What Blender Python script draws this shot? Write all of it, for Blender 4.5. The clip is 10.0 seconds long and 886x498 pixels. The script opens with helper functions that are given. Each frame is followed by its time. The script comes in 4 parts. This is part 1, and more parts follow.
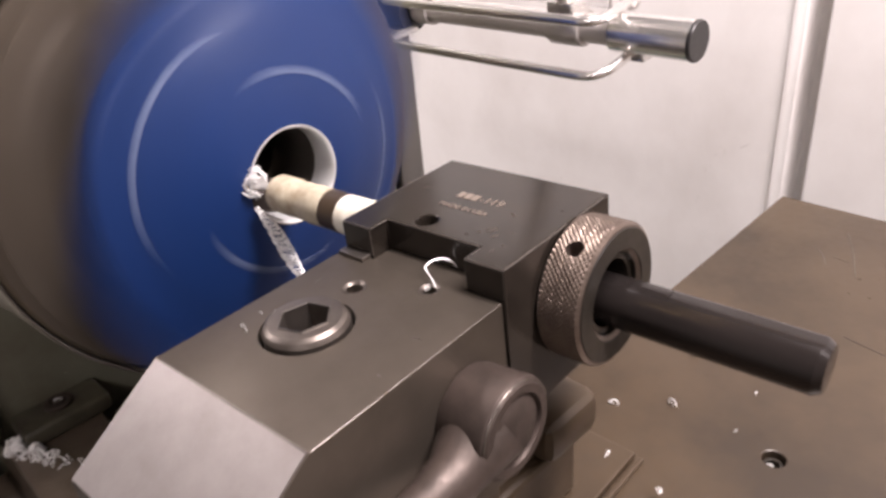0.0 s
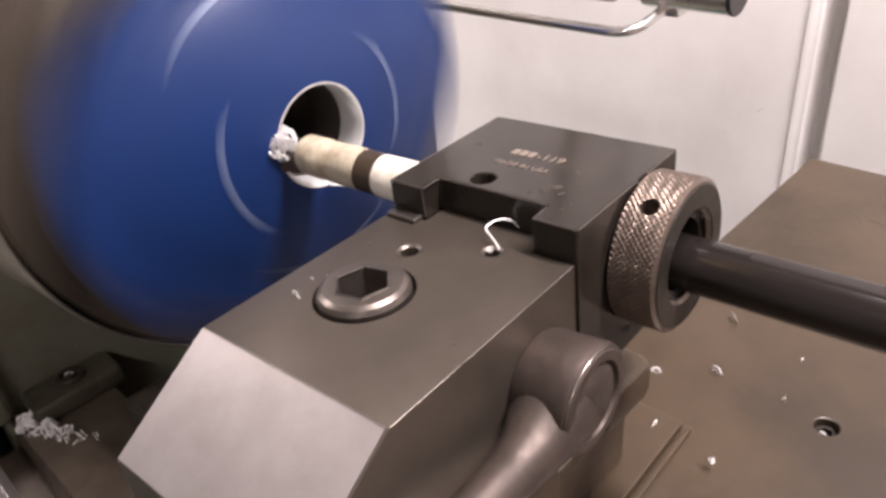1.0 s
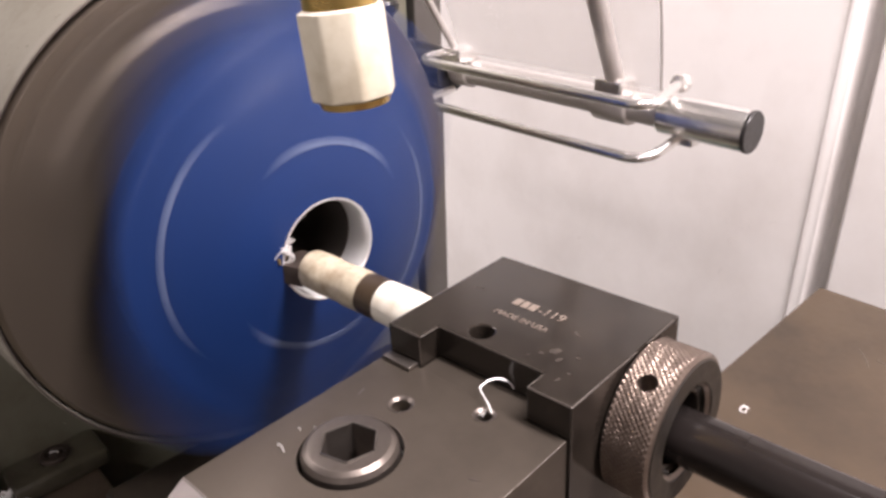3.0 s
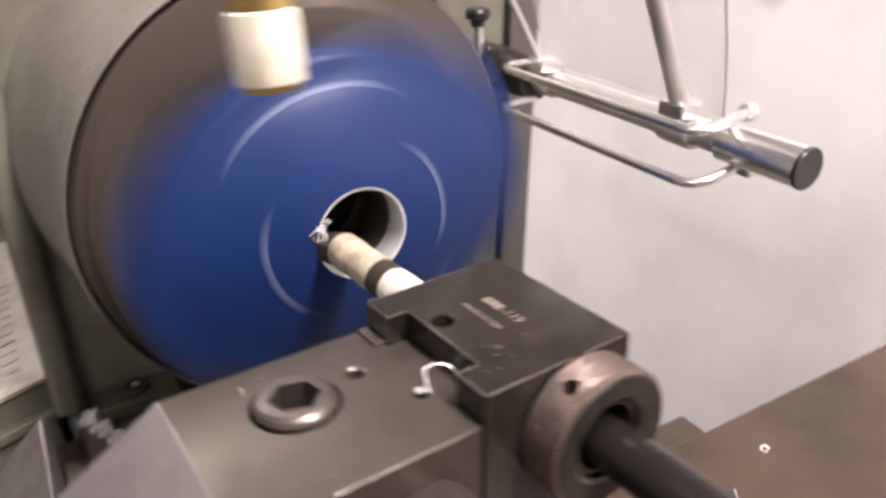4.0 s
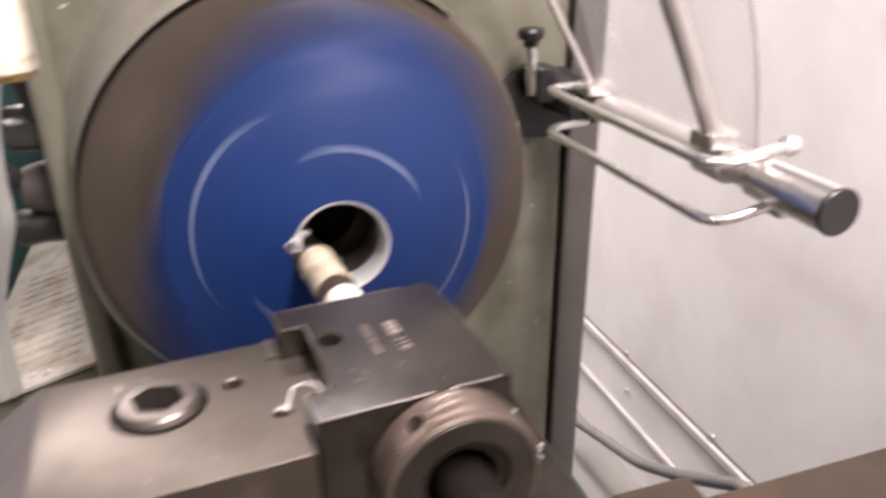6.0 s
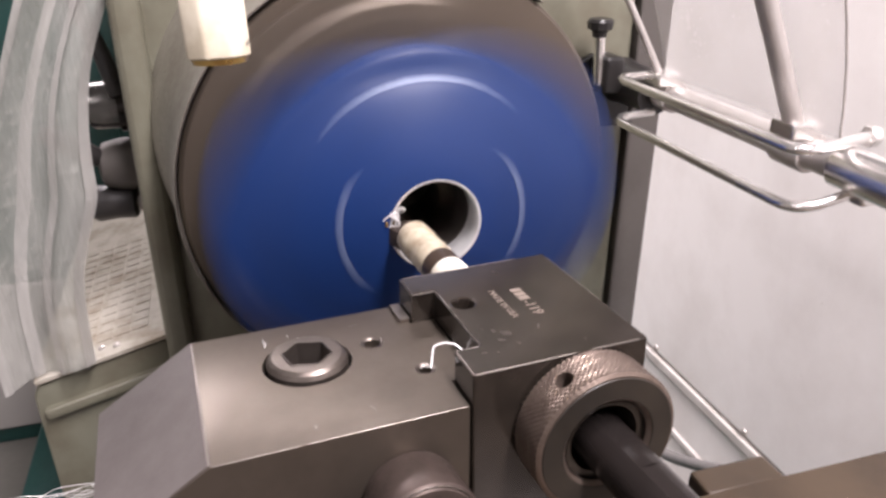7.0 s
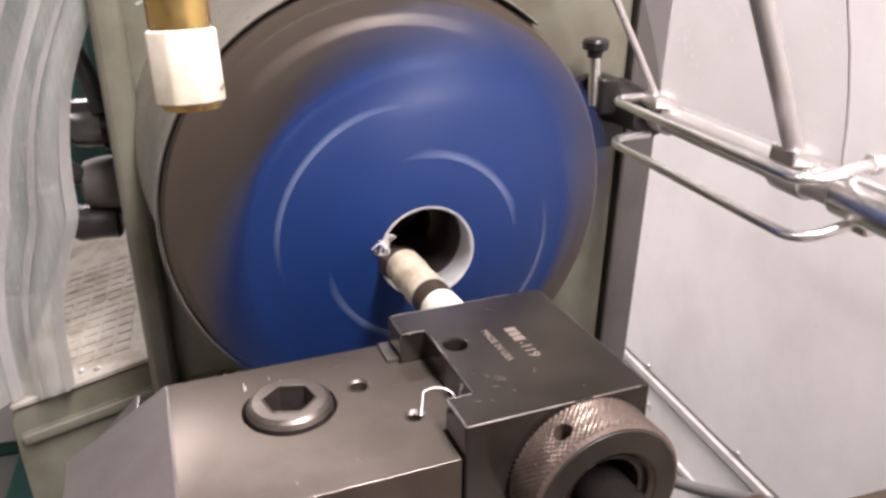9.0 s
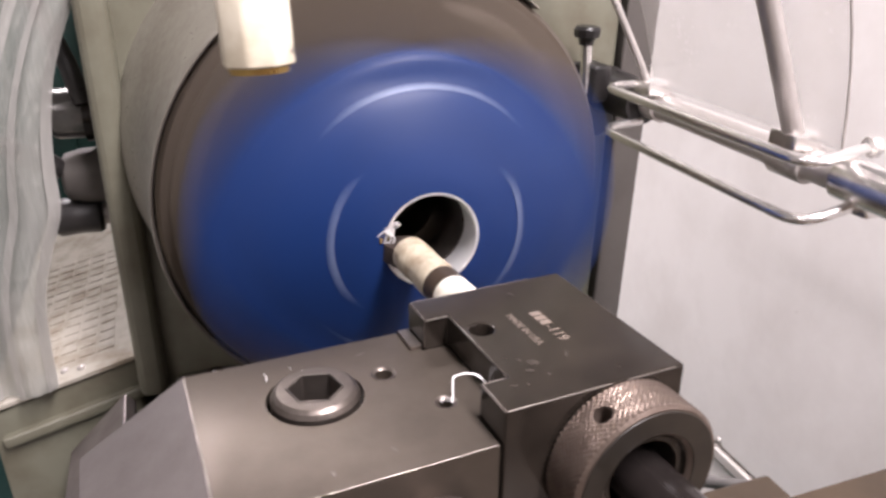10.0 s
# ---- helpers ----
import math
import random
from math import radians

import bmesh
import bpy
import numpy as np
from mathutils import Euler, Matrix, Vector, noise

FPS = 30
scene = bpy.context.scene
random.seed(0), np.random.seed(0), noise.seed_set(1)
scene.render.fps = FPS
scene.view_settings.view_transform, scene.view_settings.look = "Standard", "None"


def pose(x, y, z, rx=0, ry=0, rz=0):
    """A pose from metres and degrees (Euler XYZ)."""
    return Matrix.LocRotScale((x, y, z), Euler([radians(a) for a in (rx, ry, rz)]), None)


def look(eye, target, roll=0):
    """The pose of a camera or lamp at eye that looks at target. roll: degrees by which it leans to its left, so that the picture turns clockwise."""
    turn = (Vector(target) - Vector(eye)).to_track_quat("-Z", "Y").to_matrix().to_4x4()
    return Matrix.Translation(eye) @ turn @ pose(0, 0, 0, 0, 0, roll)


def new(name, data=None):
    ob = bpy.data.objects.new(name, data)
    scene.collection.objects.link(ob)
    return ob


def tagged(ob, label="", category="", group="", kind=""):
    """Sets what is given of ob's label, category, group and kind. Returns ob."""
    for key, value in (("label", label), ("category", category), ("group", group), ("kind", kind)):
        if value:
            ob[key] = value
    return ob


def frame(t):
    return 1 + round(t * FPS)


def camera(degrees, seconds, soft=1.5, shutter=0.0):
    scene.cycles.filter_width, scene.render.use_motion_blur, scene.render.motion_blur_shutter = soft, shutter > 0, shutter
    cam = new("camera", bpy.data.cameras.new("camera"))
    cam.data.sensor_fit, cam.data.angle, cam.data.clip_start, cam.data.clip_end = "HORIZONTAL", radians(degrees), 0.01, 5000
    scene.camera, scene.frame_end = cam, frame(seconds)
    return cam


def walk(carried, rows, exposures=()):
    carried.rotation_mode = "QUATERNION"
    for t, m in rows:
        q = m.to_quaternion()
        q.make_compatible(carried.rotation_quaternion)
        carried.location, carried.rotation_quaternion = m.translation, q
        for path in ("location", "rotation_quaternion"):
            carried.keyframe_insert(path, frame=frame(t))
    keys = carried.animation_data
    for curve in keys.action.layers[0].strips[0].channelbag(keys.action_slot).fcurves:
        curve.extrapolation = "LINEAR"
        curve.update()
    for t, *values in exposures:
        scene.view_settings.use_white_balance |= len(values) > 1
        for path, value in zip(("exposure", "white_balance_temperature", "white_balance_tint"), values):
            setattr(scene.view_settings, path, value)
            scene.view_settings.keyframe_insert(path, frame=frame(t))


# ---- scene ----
cam = camera(61.7, 10.0, soft=2.9, shutter=0.8)
PATH = [
    (0, (0.281, -0.19, 1.268), (-1.007, 0.987, 0.29), -5.7),
    (0.5, (0.252, -0.183, 1.268), (-0.981, 1.027, 0.259), -4.8),
    (1, (0.245, -0.2, 1.255), (-0.999, 0.964, 0.208), -5.8),
    (1.5, (0.254, -0.206, 1.263), (-0.975, 0.986, 0.229), -5.8),
    (2, (0.255, -0.199, 1.264), (-0.987, 0.997, 0.25), -4.8),
    (2.5, (0.231, -0.177, 1.286), (-1.036, 1.072, 0.373), -1.6),
    (2.7, (0.232, -0.18, 1.29), (-1.052, 1.052, 0.376), -1.4),
    (3.8, (0.273, -0.174, 1.281), (-1.182, 0.905, 0.433), -0.4),
    (4, (0.306, -0.137, 1.3), (-1.228, 0.783, 0.404), 0.3),
    (4.2, (0.337, -0.09, 1.28), (-1.312, 0.677, 0.449), -1.6),
    (4.5, (0.354, -0.027, 1.29), (-1.337, 0.612, 0.434), -2.8),
    (5, (0.351, 0.016, 1.306), (-1.364, 0.634, 0.482), -3.4),
    (5.5, (0.342, 0.014, 1.305), (-1.386, 0.599, 0.486), -2.5),
    (6, (0.345, -0.018, 1.292), (-1.382, 0.543, 0.451), -0.8),
    (6.2, (0.348, -0.047, 1.287), (-1.383, 0.486, 0.439), -0.2),
    (7.3, (0.345, -0.084, 1.287), (-1.382, 0.464, 0.441), 0.6),
    (7.5, (0.344, -0.081, 1.283), (-1.382, 0.479, 0.444), 0.7),
    (8, (0.341, -0.063, 1.275), (-1.383, 0.504, 0.435), 1.2),
    (8.5, (0.339, -0.069, 1.284), (-1.4, 0.482, 0.464), 1.1),
    (9, (0.325, -0.077, 1.291), (-1.408, 0.489, 0.468), 1.0),
    (9.5, (0.323, -0.082, 1.283), (-1.402, 0.502, 0.455), 1.1),
    (10, (0.311, -0.1, 1.281), (-1.39, 0.545, 0.451), 1.3),
]
walk(cam, [(t, look(eye, target, roll)) for t, eye, target, roll in PATH],
     exposures=[(0.0, 0.19, 6500, 10), (6.0, 0.19, 6450, 10), (7.5, 0.19, 6150, 10), (8.2, 0.19, 6100, 10), (9.0, 0.19, 6300, 10), (10.0, 0.19, 6250, 10)])

# ---- world and lights ----
world = bpy.data.worlds.new("workshop_air")
scene.world = world
world.use_nodes = True
world.node_tree.nodes["Background"].inputs[0].default_value = (1.0, 0.91, 0.90, 1)
world.node_tree.nodes["Background"].inputs[1].default_value = 0.25


def area_lamp(name, eye, target, sx, sy, watts, colour=(1.0, 0.885, 0.895)):
    d = bpy.data.lights.new(name, "AREA")
    d.shape, d.size, d.size_y, d.energy, d.color = "RECTANGLE", sx, sy, watts, colour
    ob = new(name, d)
    ob.matrix_world = look(eye, target)
    return ob


# Lamps added overhead, out of view; places and powers set for brightness.
area_lamp("unseen_light", (0.95, 0.42, 2.80), (0.95, 0.42, 0), 1.5, 0.3, 146)
area_lamp("unseen_west_light", (-2.8, -0.32, 2.80), (-2.8, -0.32, 0), 1.8, 1.6, 205)
area_lamp("unseen_light", (1.3, -1.9, 2.80), (1.3, -1.9, 0), 1.5, 0.3, 38)


# ---- materials ----
def mat(name, col, rough=0.5, metal=0.0, col2=None, scale=30.0, grain=300.0, bump=0.05, rvar=0.12,
        stain=0.5, stretch=(1, 1, 1), transmission=0.0, alpha=1.0, spec=0.5, specks=None, speck_scale=40.0, speck_at=0.70, detail=6.0):
    """Two scales of variation: broad stains mix towards col2, fine grain drives roughness and bump."""
    m = bpy.data.materials.new(name)
    m.use_nodes = True
    nt = m.node_tree
    n, l = nt.nodes, nt.links
    b = n["Principled BSDF"]
    col2 = col2 or tuple(c * 0.7 for c in col)
    tc = n.new("ShaderNodeTexCoord")
    mp = n.new("ShaderNodeMapping")
    mp.inputs["Scale"].default_value = stretch
    l.new(tc.outputs["Object"], mp.inputs[0])
    big = n.new("ShaderNodeTexNoise")
    big.inputs["Scale"].default_value, big.inputs["Detail"].default_value = scale, detail
    big.inputs["Roughness"].default_value = 0.62
    fine = n.new("ShaderNodeTexNoise")
    fine.inputs["Scale"].default_value, fine.inputs["Detail"].default_value = grain, 3
    l.new(mp.outputs[0], big.inputs[0])
    l.new(mp.outputs[0], fine.inputs[0])
    ramp = n.new("ShaderNodeMapRange")
    ramp.inputs[1].default_value, ramp.inputs[2].default_value = 0.42, 0.68
    ramp.inputs[3].default_value, ramp.inputs[4].default_value = 0.0, stain
    l.new(big.outputs[0], ramp.inputs[0])
    mx = n.new("ShaderNodeMix")
    mx.data_type = "RGBA"
    mx.inputs[6].default_value, mx.inputs[7].default_value = (*col, 1), (*col2, 1)
    l.new(ramp.outputs[0], mx.inputs[0])
    colour_out = mx.outputs[2]
    if specks:
        sp = n.new("ShaderNodeTexNoise")
        sp.inputs["Scale"].default_value, sp.inputs["Detail"].default_value, sp.inputs["Roughness"].default_value = speck_scale, 5, 0.7
        l.new(mp.outputs[0], sp.inputs[0])
        cut = n.new("ShaderNodeMapRange")
        cut.inputs[1].default_value, cut.inputs[2].default_value = speck_at, speck_at + 0.03
        l.new(sp.outputs[0], cut.inputs[0])
        chipped = n.new("ShaderNodeMix")
        chipped.data_type = "RGBA"
        chipped.inputs[7].default_value = (*specks, 1)
        l.new(cut.outputs[0], chipped.inputs[0])
        l.new(mx.outputs[2], chipped.inputs[6])
        colour_out = chipped.outputs[2]
    l.new(colour_out, b.inputs["Base Color"])
    add = n.new("ShaderNodeMath")
    add.operation = "ADD"
    l.new(big.outputs[0], add.inputs[0])
    l.new(fine.outputs[0], add.inputs[1])
    rr = n.new("ShaderNodeMapRange")
    rr.inputs[1].default_value, rr.inputs[2].default_value = 0.6, 1.4
    rr.inputs[3].default_value, rr.inputs[4].default_value = max(0.02, rough - rvar), min(1, rough + rvar)
    l.new(add.outputs[0], rr.inputs[0])
    l.new(rr.outputs[0], b.inputs["Roughness"])
    if bump:
        bp = n.new("ShaderNodeBump")
        bp.inputs["Strength"].default_value, bp.inputs["Distance"].default_value = bump, 0.001
        l.new(add.outputs[0], bp.inputs["Height"])
        l.new(bp.outputs[0], b.inputs["Normal"])
    b.inputs["Metallic"].default_value = metal
    b.inputs["Transmission Weight"].default_value = transmission
    b.inputs["Alpha"].default_value = alpha
    b.inputs["Specular IOR Level"].default_value = spec
    return m


BLACK_OXIDE = mat("black_oxide_steel", (0.0165, 0.0132, 0.0107), 0.17, 0.25, (0.033, 0.0265, 0.021), 30, 90, 0.0, rvar=0.05, stain=0.8, spec=0.58, detail=6.0, specks=(0.13, 0.115, 0.10), speck_scale=60, speck_at=0.725)
# Oily black iron, which also puts the ring face's shade into colour.
OILY_SHADED_BLACK = mat("oily_shaded_black_iron", (0.017, 0.0140, 0.0110), 0.42, 0.1, (0.034, 0.027, 0.020), 30, 200, 0.03, stain=0.8, spec=0.35)
SMEAR = mat("rubbed_dull_steel", (0.075, 0.063, 0.053), 0.40, 0.5, (0.040, 0.033, 0.027), 160, 500, 0.0, stain=0.9)
DULL_WHITE = mat("dull_white_angle", (0.52, 0.49, 0.465), 0.6, 0.0, (0.38, 0.35, 0.32), 12, 90, 0.03, stain=0.8)
POST_STEEL = mat("worn_post_steel", (0.110, 0.092, 0.075), 0.39, 0.75, (0.072, 0.060, 0.048), 16, 300, 0.0, rvar=0.05, stain=0.75, specks=(0.22, 0.20, 0.18), speck_scale=60, speck_at=0.74, detail=5.0)
# Paler than the post: reflected ceiling light is put into this colour.
GROUND_SHEEN_STEEL = mat("ground_steel_with_sheen", (0.36, 0.325, 0.315), 0.47, 0.9, (0.27, 0.24, 0.23), 24, 900, 0.0, rvar=0.06, stain=0.8)
EDGE_STEEL = mat("bright_worn_steel", (0.20, 0.18, 0.162), 0.38, 0.95, (0.12, 0.105, 0.092), 60, 700, 0.03)
KNURL = mat("knurled_steel", (0.185, 0.145, 0.120), 0.38, 0.8, (0.075, 0.055, 0.045), 60, 500, 0.03, stain=0.7)
BAR_BLACK = mat("blackened_bar", (0.0135, 0.0112, 0.0105), 0.19, 0.22, (0.022, 0.0175, 0.016), 24, 260, 0.0, rvar=0.03, stretch=(0.4, 1, 1), detail=4.0, spec=0.35)
CAST_BROWN = mat("oily_cast_iron", (0.058, 0.040, 0.0245), 0.36, 0.15, (0.027, 0.0185, 0.0115), 8, 120, 0.0, stain=0.9, rvar=0.10)
HANDLE_STEEL = mat("worn_forged_steel", (0.075, 0.057, 0.049), 0.47, 0.6, (0.038, 0.029, 0.024), 60, 400, 0.04, stain=0.8, specks=(0.17, 0.145, 0.125), speck_scale=90, speck_at=0.72)
SCREW_STEEL = mat("scuffed_screw_steel", (0.155, 0.134, 0.118), 0.38, 0.85, (0.080, 0.067, 0.058), 45, 400, 0.02, stain=0.7)
BLUE_PAINT = mat("blue_paint", (0.0070, 0.0245, 0.104), 0.43, 0.0, (0.0045, 0.0155, 0.066), 22, 300, 0.03, spec=0.36)
ALU = mat("machined_aluminium", (0.88, 0.88, 0.87), 0.36, 0.70, (0.76, 0.76, 0.76), 60, 400, 0.02, stretch=(4, 1, 1))
DARK_BORE = mat("dark_bore_metal", (0.060, 0.052, 0.045), 0.55, 0.5, (0.03, 0.026, 0.022), 40, 200, 0.3)
CHUCK_STEEL = mat("chuck_steel", (0.180, 0.150, 0.120), 0.40, 0.85, (0.110, 0.090, 0.070), 14, 200, 0.02)
CHUCK_RIM = mat("chuck_jaw_steel", (0.20, 0.172, 0.142), 0.42, 0.8, (0.13, 0.11, 0.09), 14, 240, 0.03)
GREEN_PAINT = mat("grey_green_machine_paint", (0.160, 0.158, 0.118), 0.38, 0.0, (0.088, 0.075, 0.048), 8, 160, 0.06, stain=0.85, specks=(0.34, 0.33, 0.28), speck_scale=26, speck_at=0.69)
OILY_GREEN = mat("oily_dirty_green_paint", (0.075, 0.068, 0.047), 0.36, 0.0, (0.022, 0.017, 0.012), 16, 200, 0.08, stain=0.95, specks=(0.13, 0.12, 0.09), speck_scale=60, speck_at=0.72)
WAY_STEEL = mat("oily_way_steel", (0.125, 0.098, 0.074), 0.40, 0.4, (0.060, 0.045, 0.033), 14, 220, 0.03, stain=0.9)
TEAL_PAINT = mat("teal_machine_paint", (0.012, 0.055, 0.048), 0.5, 0.0, (0.010, 0.030, 0.026), 8, 140, 0.1, stain=0.8)
GREY_DARK = mat("dark_grey_edge", (0.105, 0.095, 0.087), 0.5, 0.3, (0.07, 0.062, 0.056), 10, 200, 0.1)
WHITE_PANEL = mat("white_sheet_panel", (0.78, 0.75, 0.73), 0.42, 0.0, (0.58, 0.54, 0.51), 3.2, 40, 0.0, stain=0.62, stretch=(1, 1, 0.8), specks=(0.56, 0.52, 0.49), speck_scale=16, speck_at=0.71)
WALL_PAINT = mat("workshop_wall_paint", (0.36, 0.345, 0.325), 0.7, 0.0, (0.28, 0.265, 0.245), 1.5, 60, 0.1)
CEILING_GREY = mat("grey_ceiling_boards", (0.33, 0.32, 0.305), 0.75, 0.0, (0.24, 0.23, 0.215), 1.5, 60, 0.1)
CONCRETE = mat("oily_concrete", (0.22, 0.21, 0.19), 0.7, 0.0, (0.11, 0.10, 0.09), 2.5, 60, 0.2)
CHROME = mat("satin_chrome", (0.86, 0.84, 0.82), 0.25, 0.93, (0.74, 0.72, 0.69), 20, 150, 0.0, rvar=0.02, detail=2.0, stain=0.5)
ROD_GREY = mat("scuffed_grey_tube", (0.50, 0.47, 0.445), 0.36, 0.5, (0.38, 0.35, 0.325), 30, 300, 0.02)
BLACK_PLASTIC = mat("black_plastic", (0.016, 0.015, 0.015), 0.35, 0.0, (0.035, 0.03, 0.028), 40, 200, 0.06)
CREAM = mat("cream_tape", (0.50, 0.445, 0.335), 0.6, 0.0, (0.25, 0.19, 0.12), 70, 400, 0.12, stain=0.8)
WHITE_SLEEVE = mat("white_tape", (0.76, 0.73, 0.64), 0.5, 0.0, (0.42, 0.36, 0.26), 60, 400, 0.1, stain=0.7)
BRASS = mat("brass", (0.62, 0.44, 0.16), 0.32, 1.0, (0.42, 0.28, 0.10), 60, 300, 0.05)
NOZZLE_WHITE = mat("worn_white_coating", (0.66, 0.61, 0.49), 0.42, 0.0, (0.46, 0.40, 0.28), 90, 300, 0.05, stain=0.7, specks=(0.13, 0.115, 0.10), speck_scale=75, speck_at=0.645)
SWARF = mat("bright_aluminium_swarf", (0.94, 0.93, 0.92), 0.34, 0.20, (0.84, 0.82, 0.80), 200, 900, 0.02)
CLEAR = mat("clear_guard_plastic", (0.90, 0.88, 0.86), 0.2, 0.0, (0.80, 0.77, 0.74), 20, 200, 0.0, transmission=0.0, alpha=0.32)
# Long streaks in the colour stand for scuffs and for reflections.
SCUFFED_SHEEN = mat("scuffed_plastic_with_sheen", (0.62, 0.61, 0.57), 0.26, 0.0, (0.36, 0.37, 0.335), 8, 160, 0.0, alpha=0.60, stretch=(1, 1.8, 0.14), stain=0.9)
RIDGE_SHEEN = mat("bent_plastic_ridge_sheen", (0.66, 0.645, 0.61), 0.24, 0.0, (0.46, 0.45, 0.42), 9, 160, 0.0, alpha=0.55, stretch=(1, 2, 0.14), stain=0.8)
# Paler than the headstock's paint.
COWL = mat("pale_grey_green_paint", (0.245, 0.230, 0.195), 0.36, 0.25, (0.15, 0.135, 0.105), 10, 160, 0.03, stain=0.7)
FADED = mat("faint_grey_scuff", (0.60, 0.565, 0.54), 0.5, 0.0, (0.52, 0.49, 0.46), 60, 300, 0.0)
LEVER_STEEL = mat("dark_polished_steel", (0.16, 0.155, 0.15), 0.22, 0.9, (0.10, 0.095, 0.09), 20, 200, 0.0, rvar=0.03)
PALE_GREEN = mat("pale_bare_primer", (0.34, 0.36, 0.30), 0.5, 0.0, (0.26, 0.27, 0.22), 40, 200, 0.03)
# Pale blue for the face's arcs; at the waists it paints an edge highlight.
PALE_BLUE = mat("pale_blue_arc", (0.20, 0.24, 0.35), 0.45, 0.2, (0.14, 0.175, 0.27), 60, 300, 0.02)
ENGRAVED = mat("engraved_metal", (0.30, 0.25, 0.21), 0.45, 0.6, (0.28, 0.22, 0.18), 200, 900, 0.1)
HOSE = mat("grey_hose", (0.16, 0.15, 0.145), 0.5, 0.0, (0.1, 0.095, 0.09), 30, 200, 0.05)
TRAY_PLATE = mat("dirty_tread_plate", (0.44, 0.41, 0.35), 0.45, 0.15, (0.19, 0.145, 0.09), 18, 160, 0.1, stain=0.9)


# ---- mesh helpers ----
def smooth(me, angle=35):
    for p in me.polygons:
        p.use_smooth = True
    me.set_sharp_from_angle(angle=radians(angle))


def mesh_of(bm, name="mesh"):
    me = bpy.data.meshes.new(name)
    bmesh.ops.recalc_face_normals(bm, faces=bm.faces)
    bm.to_mesh(me)
    bm.free()
    return me


def shaped(bm, cutters=(), bevel=0.0, segments=2, angle=20):
    """The mesh of bm with the cutters taken out of it and its sharp edges rounded."""
    me = mesh_of(bm)
    ob = bpy.data.objects.new("blank", me)
    scene.collection.objects.link(ob)
    spare = []
    for c in cutters:
        co = bpy.data.objects.new("tool", mesh_of(c))
        scene.collection.objects.link(co)
        spare.append(co)
        mod = ob.modifiers.new("cut", "BOOLEAN")
        mod.operation, mod.solver, mod.object = "DIFFERENCE", "EXACT", co
    if bevel:
        mod = ob.modifiers.new("bevel", "BEVEL")
        mod.width, mod.segments, mod.limit_method, mod.angle_limit = bevel, segments, "ANGLE", radians(30)
        mod.use_clamp_overlap = True
    deps = bpy.context.evaluated_depsgraph_get()
    out = bpy.data.meshes.new_from_object(ob.evaluated_get(deps))
    for o in (ob, *spare):
        bpy.data.objects.remove(o)
    smooth(out, angle)
    return out


def part(name, shape, material, parent=None, label="", m=None):
    """One mesh object, under a thing or a part where a parent is given."""
    if isinstance(shape, bmesh.types.BMesh):
        shape = mesh_of(shape)
        smooth(shape)
    shape.materials.clear()
    shape.materials.append(material)
    ob = new(name, shape)
    if parent is not None:
        ob.parent = parent
    if m is not None:
        ob.matrix_basis = m
    if label:
        ob["label"] = label
    return ob


def thing(name, label, category, at=(0, 0, 0), group="", kind=""):
    ob = new(name)
    ob.empty_display_size = 0.02
    ob.location = at
    return tagged(ob, label, category, group, kind)


def box(x0, x1, y0, y1, z0, z1):
    bm = bmesh.new()
    bmesh.ops.create_cube(bm, size=1.0)
    for v in bm.verts:
        v.co = Vector(((x0 + x1) / 2 + v.co.x * (x1 - x0), (y0 + y1) / 2 + v.co.y * (y1 - y0), (z0 + z1) / 2 + v.co.z * (z1 - z0)))
    return bm


def rbox(x0, x1, y0, y1, z0, z1, b=0.002, seg=2):
    return shaped(box(x0, x1, y0, y1, z0, z1), (), b, seg)


def prism(points, axis, a, b):
    """A closed outline drawn in the plane across an axis, drawn out from a to b along it."""
    bm = bmesh.new()

    def at(u, v, w):
        return {"x": (w, u, v), "y": (u, w, v), "z": (u, v, w)}[axis]
    lo = [bm.verts.new(at(u, v, a)) for u, v in points]
    hi = [bm.verts.new(at(u, v, b)) for u, v in points]
    bm.faces.new(lo)
    bm.faces.new(hi)
    k = len(points)
    for i in range(k):
        bm.faces.new((lo[i], lo[(i + 1) % k], hi[(i + 1) % k], hi[i]))
    return bm


def ngon(n, r, turn=0.0, cu=0.0, cv=0.0):
    return [(cu + r * math.cos(turn + 2 * math.pi * i / n), cv + r * math.sin(turn + 2 * math.pi * i / n)) for i in range(n)]


def turned(profile, n=48, closed=False, axis="x"):
    """A profile of (along, radius) turned about an axis. closed: the profile is a ring, joined end to start."""
    bm = bmesh.new()
    rings = []
    for a, r in profile:
        ring = []
        for i in range(n if r > 1e-7 else 1):
            c, s = math.cos(2 * math.pi * i / n), math.sin(2 * math.pi * i / n)
            ring.append(bm.verts.new({"x": (a, r * c, r * s), "y": (r * c, a, r * s), "z": (r * c, r * s, a)}[axis]))
        rings.append(ring)
    pairs = list(zip(rings, rings[1:])) + ([(rings[-1], rings[0])] if closed else [])
    for p, q in pairs:
        for i in range(n):
            j = (i + 1) % n
            f = [p[i % len(p)], p[j % len(p)], q[j % len(q)], q[i % len(q)]]
            f = list(dict.fromkeys(f))
            if len(f) > 2:
                bm.faces.new(f)
    return bm


